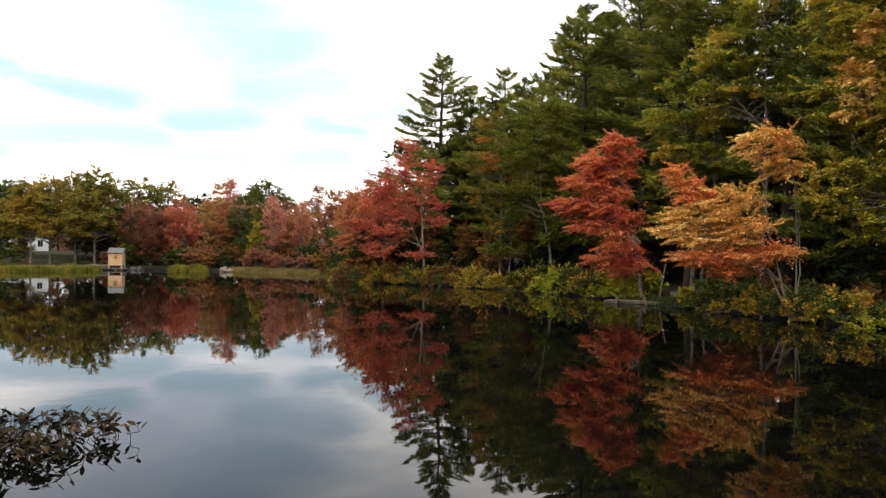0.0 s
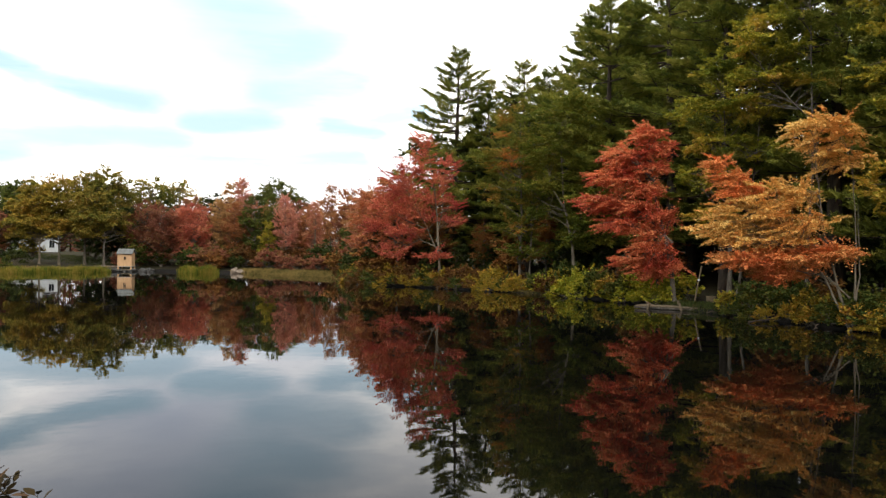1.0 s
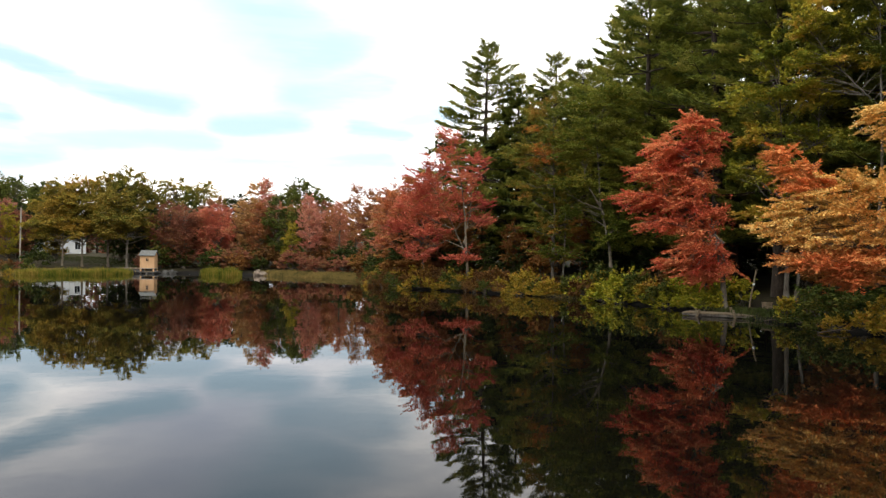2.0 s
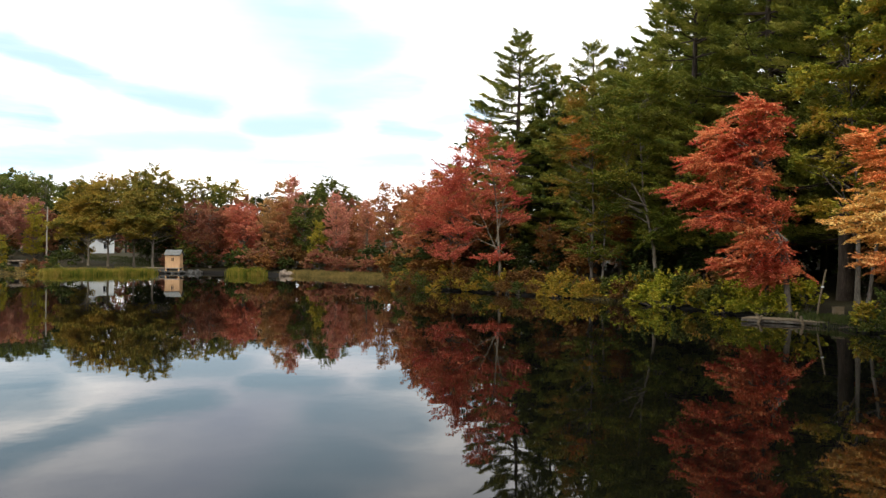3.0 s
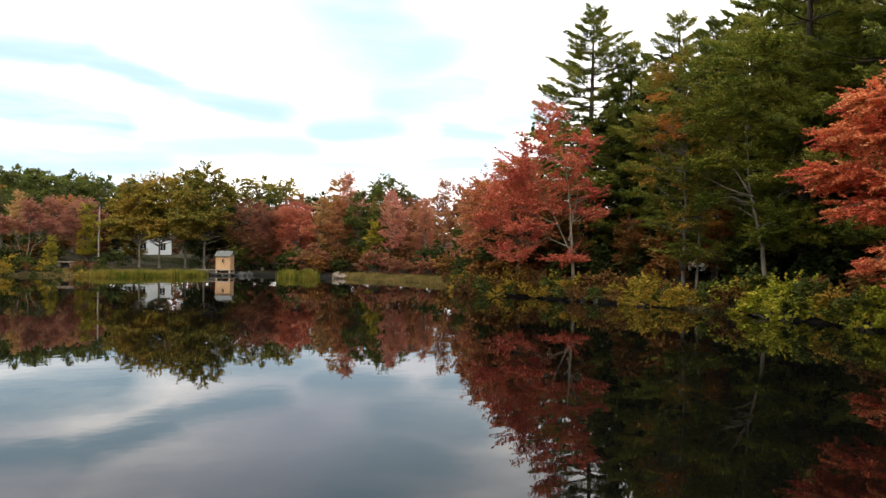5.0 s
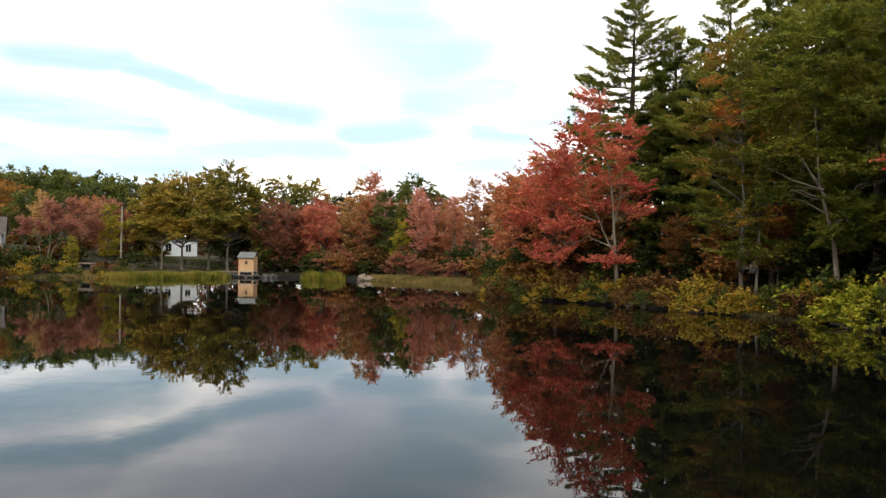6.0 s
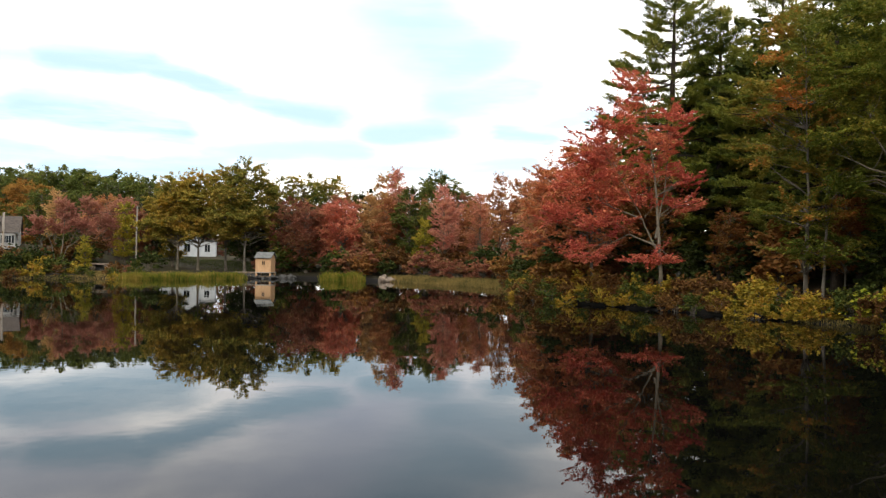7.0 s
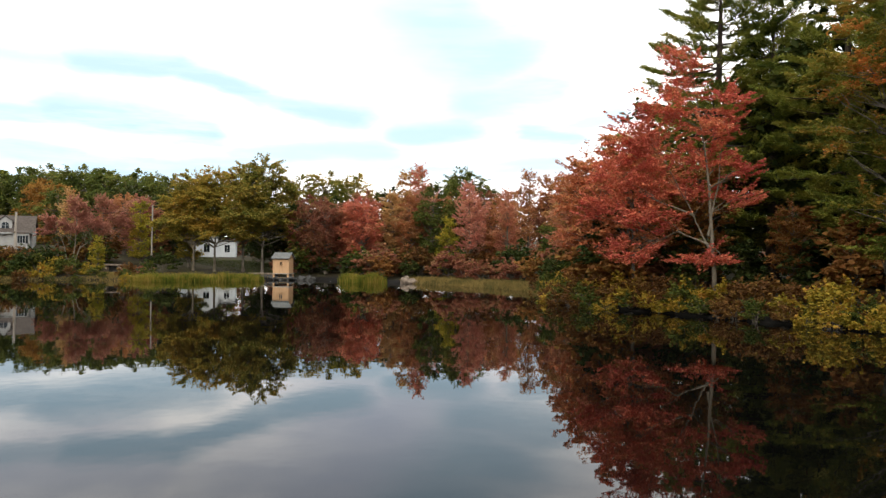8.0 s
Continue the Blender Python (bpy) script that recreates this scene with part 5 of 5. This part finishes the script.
def pump_house():
    h = thing("pump_house", (-48.6, 97.4, 0.0), "small tan boarded pump house on posts over the water", "shed", yaw=13.0)
    w, d, f, t = 0.84, 0.86, 0.74, 2.34
    win = (-0.12, 1.58, 0.18, 1.98)
    part("front_wall", wall_with_openings(-w, w, f + 0.004, t, -d, 0.06, [win]), TAN_PAINT, h)
    part("back_wall", boxes((-w, d - 0.06, f + 0.004, w, d, t)), TAN_PAINT, h)
    for sx in (-1, 1):
        part("side_wall", boxes((min(sx * w, sx * (w - 0.06)), -d + 0.062, f + 0.004, max(sx * w, sx * (w - 0.06)), d - 0.062, t)), TAN_PAINT, h)
        x0, x1 = sorted((sx * w, sx * (w - 0.06)))
        part("gable", prism(x0, x1, -d, d, t + 0.002, t + 0.56), TAN_PAINT, h)
        part("corner_board", boxes((sx * w - 0.05, -d - 0.022, f, sx * w + 0.05, -d - 0.002, t), bevel=0.004), TAN_PAINT, h)
    part("roof", roof_slope(-w - 0.16, w + 0.16, -d - 0.2, t - 0.06, 0.0, t + 0.60), SHINGLE, h, "grey shingle roof")
    part("roof", roof_slope(-w - 0.16, w + 0.16, d + 0.2, t - 0.06, 0.0, t + 0.60), SHINGLE, h, "grey shingle roof")
    part("ridge_cap", boxes((-w - 0.17, -0.07, t + 0.655, w + 0.17, 0.07, t + 0.69), bevel=0.01), SHINGLE, h)
    window(h, win[0], win[1], win[2], win[3], -d + 0.0, TAN_PAINT, 1)
    part("deck", boxes((-w - 0.08, -d - 0.08, f - 0.10, w + 0.08, d + 0.08, f), bevel=0.01), POLE_WOOD, h, "pale edged deck")
    for x in (-w + 0.05, w - 0.05):
        for y in (-d + 0.05, d - 0.05):
            part("post", boxes((x - 0.09, y - 0.09, 0.3, x + 0.09, y + 0.09, f - 0.102), bevel=0.01), TAN_PAINT, h)
            # lower length of each post, coloured dark
            part("pile", boxes((x - 0.1, y - 0.1, -0.9, x + 0.1, y + 0.1, 0.298), bevel=0.012), DARK_STONE, h, "dark lower length of a pile")
    # dark stones added so that the gap under the deck stays dark
    for k in range(15):
        st = part("crib_stone", stone(40 + k, 0.34, 0.3, 0.22), DARK_STONE, h, "dark crib stone filling the gap under the deck")
        st.location = (-0.95 + 0.48 * (k % 5), -0.6 + 0.6 * (k // 5), 0.16 + 0.10 * math.sin(k * 2.1))
        st.rotation_euler = (0, 0, 0.9 * k)
    part("cross_brace", boxes((-w + 0.15, -d, 0.22, w - 0.15, -d + 0.07, 0.32), bevel=0.008), WEATHERED, h)


def rocks_and_pier():
    p = thing("stone_pier", (-50.8, 97.0, 0.0), "low stone pier with a pale slab beside the pump house", "pier", yaw=13.0)
    part("slab", boxes((-1.6, -0.6, 0.58, 1.45, 0.9, 0.74), bevel=0.03), STONE, p, "pale concrete slab")
    for k in range(9):
        ob = part("stone", stone(k + 1, 0.34, 0.4, 0.3), DARK_STONE, p)
        ob.location = (-1.35 + 0.34 * k, -0.35 + 0.1 * math.sin(k * 2.4), 0.26 + 0.05 * math.sin(k * 1.7))
    for n, (x, y, a, b, c, m) in enumerate(((-33.0, 94.6, 0.5, 0.5, 0.62, STONE), (-32.3, 94.3, 0.55, 0.45, 0.4, STONE), (-46.6, 97.9, 0.5, 0.5, 0.4, DARK_STONE), (-46.0, 98.6, 0.6, 0.5, 0.45, DARK_STONE))):
        ob = thing("boulder", (x, y, max(0.05, ground_z(x, y) * 0.6)), "pale granite boulder at the edge of the bank" if m is STONE else "dark wet boulder beside the pump house", "boulder", yaw=37.0 * n)
        part("stone", stone(20 + n, a, b, c, 0.55), m, ob)


def stone_culvert():
    x, y = CULVERT
    c = thing("stone_culvert", (x, y, ground_z(x, y) - 0.15), "low grey stone culvert with a dark opening in the bank", "culvert", yaw=36.0)
    for k, (cx, sx) in enumerate(((-0.85, 0.34), (0.8, 0.4))):
        st = part("side_stone", stone(70 + k, sx, 0.5, 0.5, 0.4), STONE, c)
        st.location = (cx, 0, 0.4)
    part("cap_slab", boxes((-1.3, -0.45, 0.82, 1.25, 0.5, 1.02), bevel=0.04), STONE, c, "rough capping slab")
    # dark slab added in place of the shade inside the opening
    part("dark_backing", boxes((-0.6, 0.3, 0.0, 0.5, 0.5, 0.815), bevel=0.03), DARK_STONE, c, "dark slab standing in for the shade of the opening")


def extruded(pts, y0, y1):
    """A closed solid from a profile in x and z, drawn out along y."""
    bm = bmesh.new()
    a = [bm.verts.new((px, y0, pz)) for px, pz in pts]
    b = [bm.verts.new((px, y1, pz)) for px, pz in pts]
    bm.faces.new(a)
    bm.faces.new(b[::-1])
    for i in range(len(pts)):
        j = (i + 1) % len(pts)
        bm.faces.new((a[j], a[i], b[i], b[j]))
    bmesh.ops.recalc_face_normals(bm, faces=bm.faces)
    return bm


def white_house():
    x, y = -82.0, 130.0
    h = thing("house", (x, y, ground_z(x, y) - 0.3), "white gable-fronted clapboard house with low wings behind oaks", "house", yaw=33.0)
    D, T, P = 3.4, 2.9, 4.5
    l, r = -2.7, 0.9
    m = (l + r) / 2
    front = (-1.5, 1.0, -0.6, 2.3)
    part("front_wall", wall_with_openings(l, r, 0, T, -D, 0.18, [front]), WHITE, h)
    part("back_wall", boxes((l, D - 0.18, 0, r, D, T)), WHITE, h)
    for x0, x1 in ((l, l + 0.18), (r - 0.18, r)):
        part("side_wall", boxes((x0, -D + 0.182, 0, x1, D - 0.182, T)), WHITE, h)
    for y0, y1 in ((-D, -D + 0.18), (D - 0.18, D)):
        part("gable", extruded([(l, T + 0.002), (r, T + 0.002), (m, P)], y0, y1), WHITE, h)
    for e in (l - 0.3, r + 0.3):
        z = T - 0.3 * (P - T) / (r - m)
        part("roof", extruded([(e, z + 0.02), (m, P + 0.02), (m, P + 0.15), (e, z + 0.15)], -D - 0.35, D + 0.35), SHINGLE, h, "grey shingle roof")
    window(h, *front, -D, WHITE, 1)
    # low wing under a pale lean-to roof
    part("wing", extruded([(-4.9, 0), (l - 0.004, 0), (l - 0.004, 2.5), (-4.9, 1.5)], -D + 0.4, D - 0.6), WHITE, h, "low white side wing")
    part("wing_roof", extruded([(-5.2, 1.39), (l - 0.004, 2.53), (l - 0.004, 2.62), (-5.2, 1.48)], -D + 0.1, D - 0.4), WHITE, h, "pale metal lean-to roof")
    # porch block on the other side
    side = (1.7, 1.0, 2.5, 2.2)
    part("porch_wall", wall_with_openings(r + 0.004, 3.4, 0, 2.7, -D + 0.3, 0.16, [side]), WHITE, h, "white porch block")
    part("porch_side", boxes((3.24, -D + 0.462, 0, 3.4, D - 0.4, 2.7)), WHITE, h)
    part("porch_roof", extruded([(r + 0.004, 2.95), (3.65, 2.72), (3.65, 2.82), (r + 0.004, 3.05)], -D, D - 0.2), SHINGLE, h, "grey shingle roof")
    window(h, *side, -D + 0.3, WHITE, 1)


def dormer_house():
    x, y = -87.1, 93.8
    h = thing("house", (x, y, ground_z(x, y) - 0.3), "pale house with shade put into its grey walls, brown shingle roof and arched dormer", "house", yaw=44.0, scale=0.78)
    W, D, T, R = 5.5, 3.6, 2.7, 5.2
    wins = [(-3.6, 0.9, -2.4, 2.2), (-0.6, 0.9, 0.6, 2.2)]
    part("front_wall", wall_with_openings(-W, W, 0, T, -D, 0.18, wins), SHADED_SIDING, h)
    part("back_wall", boxes((-W, D - 0.18, 0, W, D, T)), SHADED_SIDING, h)
    for sx in (-1, 1):
        x0, x1 = sorted((sx * W, sx * (W - 0.18)))
        part("side_wall", boxes((x0, -D + 0.182, 0, x1, D - 0.182, T)), SHADED_SIDING, h)
        part("gable", prism(x0, x1, -D, D, T + 0.002, R), SHADED_SIDING, h)
        part("roof", roof_slope(-W - 0.35, W + 0.35, sx * (D + 0.5), T - 0.3, 0, R + 0.05, 0.12), BROWN_SHINGLE, h, "brown shingle roof")
    part("fascia", boxes((-W - 0.3, -D - 0.62, T - 0.36, W + 0.3, -D - 0.52, T - 0.16)), SHADED_SIDING, h)
    for o in wins:
        window(h, *o, -D, SHADED_SIDING, 1, shutters=True)
    # bay at the end with its window
    part("bay", boxes((3.0, -D - 1.0, 0, 5.2, -D - 0.004, 2.45), bevel=0.02), SHADED_SIDING, h, "white projecting bay")
    b = part("bay_roof", roof_slope(2.8, 5.4, -D - 1.2, 2.46, -D - 0.2, 2.8, 0.08), BROWN_SHINGLE, h)
    window(h, 3.6, 0.95, 4.6, 2.05, -D - 1.03, SHADED_SIDING, 2, shutters=True)
    # dormer
    d = part("dormer", boxes((0.9, -D + 0.5, 2.9, 2.7, 0.4, 4.25)), SHADED_SIDING, h, "white dormer with an arched window")
    bm = bmesh.new()
    pts = [(0.75, 4.2), (2.85, 4.2), (1.8, 5.05)]
    fr = [bm.verts.new((px, -D + 0.46, pz)) for px, pz in pts]
    bk = [bm.verts.new((px, 0.5, pz)) for px, pz in pts]
    bm.faces.new(fr)
    bm.faces.new(bk[::-1])
    for i in range(3):
        j = (i + 1) % 3
        bm.faces.new((fr[j], fr[i], bk[i], bk[j]))
    bmesh.ops.recalc_face_normals(bm, faces=bm.faces)
    part("dormer_gable", bm, SHADED_SIDING, d)
    for sx in (-1, 1):
        t = Matrix.Translation((1.8, 0, 5.1)) @ Matrix.Rotation(sx * math.atan2(0.9, 1.2), 4, "Y")
        rb = bmesh.new()
        box(rb, min(0, sx * 1.45), -D + 0.3, 0.0, max(0, sx * 1.45), 0.6, 0.07, turn=t)
        part("dormer_roof", rb, BROWN_SHINGLE, d)
    ab = bmesh.new()
    arch = [(1.3, 3.1), (2.3, 3.1)] + [(1.8 + 0.5 * math.cos(a), 3.75 + 0.42 * math.sin(a)) for a in np.linspace(0, math.pi, 9)]
    v0 = [ab.verts.new((px, -D + 0.455, pz)) for px, pz in arch]
    v1 = [ab.verts.new((px, -D + 0.49, pz)) for px, pz in arch]
    ab.faces.new(v0)
    for i in range(len(arch)):
        j = (i + 1) % len(arch)
        ab.faces.new((v0[j], v0[i], v1[i], v1[j]))
    bmesh.ops.recalc_face_normals(ab, faces=ab.faces)
    part("arched_window", ab, GLASS, d, "dark arched window")
    part("mullion", boxes((1.77, -D + 0.43, 3.1, 1.83, -D + 0.452, 4.15)), SHADED_SIDING, d)
    part("mullion", boxes((1.3, -D + 0.43, 3.66, 1.768, -D + 0.452, 3.72), (1.832, -D + 0.43, 3.66, 2.3, -D + 0.452, 3.72)), SHADED_SIDING, d)
    part("chimney", boxes((-2.0, 0.3, R - 0.8, -1.2, 1.0, R + 0.9), bevel=0.02), BRICK_RED, h, "red brick chimney")


def utility_pole(x, y, top, r, label):
    z = ground_z(x, y)
    u = thing("utility_pole", (x, y, z - 0.2), label, "pole", "utility poles", yaw=20.0)
    tb = Tubes(10)
    tb.add([(0, 0, 0), (0, 0, (top - z) * 0.5), (0.04, 0, top - z + 0.2)], [r, r * 0.9, r * 0.75])
    part("pole", tb.mesh("pole"), POLE_WOOD, u)
    part("cap", boxes((-r * 0.4, -r * 0.4, top - z + 0.12, r * 0.5 + 0.04, r * 0.4, top - z + 0.24), bevel=0.01), POLE_WOOD, u)
    part("step_bracket", boxes((-0.05, -r - 0.06, (top - z) * 0.62, 0.05, -r * 0.7, (top - z) * 0.62 + 0.25), bevel=0.006), WEATHERED, u)


def dock():
    x, y, yaw = 7.25, 41.7, math.degrees(math.atan2(-1.8, 3.3))
    d = thing("dock", (x, y, 0.0), "low weathered plank dock reaching from the bank", "dock", yaw=yaw)
    L, W, z = 6.2, 1.2, 0.12
    rng = random.Random(5)
    me = None
    n = int(L / 0.155)
    for k in range(n):
        if me is None:
            bm = boxes((-0.07, 0, -0.02, 0.07, W, 0.02), bevel=0.006)
            me = bpy.data.meshes.new("plank")
            bm.to_mesh(me)
            bm.free()
        ob = part("plank", me, WEATHERED, d)
        ob.location = (0.08 + 0.155 * k, rng.uniform(-0.03, 0.03), z + 0.03 + rng.uniform(-0.006, 0.006))
        ob.rotation_euler = (0, 0, rng.uniform(-0.01, 0.01))
    for yy in (0.06, W - 0.16):
        part("stringer", boxes((0.0, yy, z - 0.09, L, yy + 0.09, z - 0.0), bevel=0.01), BARK, d)
    for xx in (0.5, 2.2, 3.8, 5.4):
        part("pile", boxes((xx - 0.06, 0.5, -0.9, xx + 0.06, 0.62, z - 0.02), bevel=0.01), BARK, d)
    for xx, yy, lean, h in ((0.75, -0.06, 24, 0.22), (2.35, -0.06, -14, 0.25), (0.35, W + 0.05, -24, 0.2), (1.9, W + 0.05, -8, 0.3)):
        p = part("mooring_post", boxes((-0.05, -0.05, -0.55, 0.05, 0.05, h), bevel=0.012), WEATHERED, d, "pale leaning mooring post")
        p.location, p.rotation_euler = (xx, yy, z), (radians(4), radians(lean), 0)


def landing_clutter():
    p = thing("leaning_post", (10.4, 42.4, ground_z(10.4, 42.4) - 0.1), "thin grey post leaning by the landing, pale band near its top", "post", yaw=-20)
    tb = Tubes(8)
    tb.add([(0, 0, 0), (0.12, 0, 0.8), (0.34, 0, 2.0)], [0.045, 0.042, 0.038])
    part("pole", tb.mesh("pole"), WEATHERED, p)
    part("band", boxes((0.17, -0.06, 1.25, 0.28, 0.06, 1.33), bevel=0.01), WHITE, p, "white painted band")
    b = thing("crate", (11.2, 42.3, ground_z(11.2, 42.3)), "small weathered wooden crate on the landing", "crate", yaw=12)
    part("body", boxes((-0.18, -0.15, 0.0, 0.18, 0.15, 0.28), bevel=0.012), WEATHERED, b)
    part("lid", boxes((-0.2, -0.17, 0.282, 0.2, 0.17, 0.31), bevel=0.008), WEATHERED, b)
    rng = np.random.default_rng(3)
    for x, y, yaw, ln in ((11.2, 34.4, 20, 1.6), (10.6, 38.6, -50, 1.4), (12.3, 32.2, 60, 1.1), (4.4, 50.6, 110, 1.2)):
        l = thing("driftwood", (x, y, 0.03), "bare dark branch lying in the water at the bank", "branch", yaw=yaw)
        tb = Tubes(6)
        tb.add(bent(rng, (-ln / 2, 0, 0.0), (ln / 2, 0, 0.1), 6, 0.05, 0.03), np.linspace(0.032, 0.01, 6))
        tb.add(bent(rng, (0, 0, 0.04), (ln * 0.3, 0.25, 0.22), 4, 0.05, 0.03), np.linspace(0.02, 0.006, 4))
        part("limb", tb.mesh("limb"), PINE_BARK, l)


def weed_variant(seed):
    rng = np.random.default_rng(seed)
    stem = Tubes(4)
    pts, dirs = [], []
    top = np.array([rng.normal() * 0.10, rng.normal() * 0.10, rng.uniform(0.16, 0.34)])
    p = bent(rng, (0, 0, -0.15), top, 6, 0.0, 0.06)
    stem.add(p, np.linspace(0.008, 0.004, 6))
    v, f = [], []
    n = int(rng.integers(6, 10))
    for k in range(n):
        w = rng.uniform(0.5, 1.0)
        base = np.array([np.interp(w, np.linspace(0, 1, 6), p[:, c]) for c in range(3)])
        az = rng.uniform(0, 6.283)
        el = rng.uniform(-0.6, 1.1)
        d = np.array([math.cos(az) * math.cos(el), math.sin(az) * math.cos(el), math.sin(el)])
        s = unit(np.cross(d, [0, 0, 1.0]) + rng.normal(size=3) * 0.4)
        ln, wd = rng.uniform(0.10, 0.18), rng.uniform(0.022, 0.04)
        q0 = base + d * 0.03
        stem.add(np.stack([base, q0, q0 + d * 0.01]), [0.003, 0.003, 0.002])
        droop = np.array([0, 0, -1.0])
        ring = [q0, q0 + d * ln * 0.35 + s * wd, q0 + d * ln * 0.72 + s * wd * 0.7 + droop * 0.012, q0 + d * ln + droop * 0.03, q0 + d * ln * 0.72 - s * wd * 0.7 + droop * 0.012, q0 + d * ln * 0.35 - s * wd]
        i = len(v)
        v += ring
        f += [(i, i + 1, i + 5), (i + 1, i + 2, i + 5), (i + 2, i + 4, i + 5), (i + 2, i + 3, i + 4)]
    return stem.mesh("stem"), fast_mesh("leaves", np.array(v), np.array(f), 3)


def water_weeds():
    rng = random.Random(29)
    kinds = [weed_variant(200 + k) for k in range(9)]
    n = 0
    while n < 205:
        u, w = rng.uniform(-1, 1), rng.uniform(-1, 1)
        if u * u + w * w > 1:
            continue
        x, y = -5.7 + 1.85 * u, 9.9 + 1.1 * w + 0.05 * u
        if x > -4.5 and rng.random() < 0.7:
            continue
        k = kinds[n % 9]
        ob = thing("water_weed", (x, y, 0.0), "dark brown-green water weed standing out of the pond", "water plant", "water weeds", rng.uniform(0, 360), rng.uniform(0.75, 1.25))
        part("stem", k[0], WEED_LEAF, ob)
        part("leaves", k[1], WEED_LEAF, ob)
        n += 1


pump_house()
rocks_and_pier()
stone_culvert()
white_house()
dormer_house()
utility_pole(-67.3, 98.4, 8.5, 0.11, "thin bleached wooden utility pole behind the reeds")
utility_pole(-77.4, 88.5, 7.2, 0.16, "pale utility pole in front of the dormer house")
dock()
landing_clutter()
water_weeds()
for k, (x, y, m, sc) in enumerate([(-73.0, 83.0, SHRUB_BROWN, 1.5), (-74.8, 84.6, YELLOW, 1.6), (-71.5, 83.8, YELLOW, 1.2), (-76.5, 82.2, SHRUB_BROWN, 1.8), (-78.5, 82.0, SHRUB_GREEN, 1.8), (-70.2, 84.2, SHRUB_GREEN, 1.3), (-68.4, 85.6, YELLOW, 1.3), (-67.2, 86.2, SHRUB_GREEN, 1.4),
                                   (-75.4, 86.8, SHRUB_BROWN, 1.9), (-73.2, 86.4, SHRUB_BROWN, 1.7), (-78.0, 85.4, MAROON, 2.0), (-80.5, 82.5, SHRUB_BROWN, 2.0), (-63.4, 90.3, SHRUB_BROWN, 1.0), (-62.0, 91.5, MAROON, 0.9), (-67.6, 90.2, SHRUB_BROWN, 0.9), (-52.2, 103.0, MAROON, 1.5), (-51.0, 103.6, MAROON, 1.3)]):
    shrub(x, y, k % 4, m, sc, 73.0 * k)
for k in range(34):
    x, y, ix, iy = shore_point(32, 35, k / 33)
    off = (0.2, 1.5, 3.0)[k % 3]
    shrub(x + ix * off, y + iy * off, k % 4, (SHRUB_BROWN, SHRUB_GREEN, SHRUB_GREEN, YELLOW, SHRUB_GREEN)[k % 5], (0.8, 1.2, 1.6)[k % 3] * (0.7 if x > -66 else 1.0), 59.0 * k)
tb = Tubes(4)
a, b = np.array([-77.36, 88.5, 7.0]), np.array([-67.26, 98.4, 8.3])
w = np.linspace(0, 1, 14)[:, None]
run = a + (b - a) * w
run[:, 2] -= 0.5 * np.sin(w[:, 0] * math.pi)
tb.add(run, np.full(14, 0.018))
line = tagged(new("overhead_wire"), "thin dark wire slung between the two poles", "wire")
part("cable", tb.mesh("cable"), SHUTTER, line)
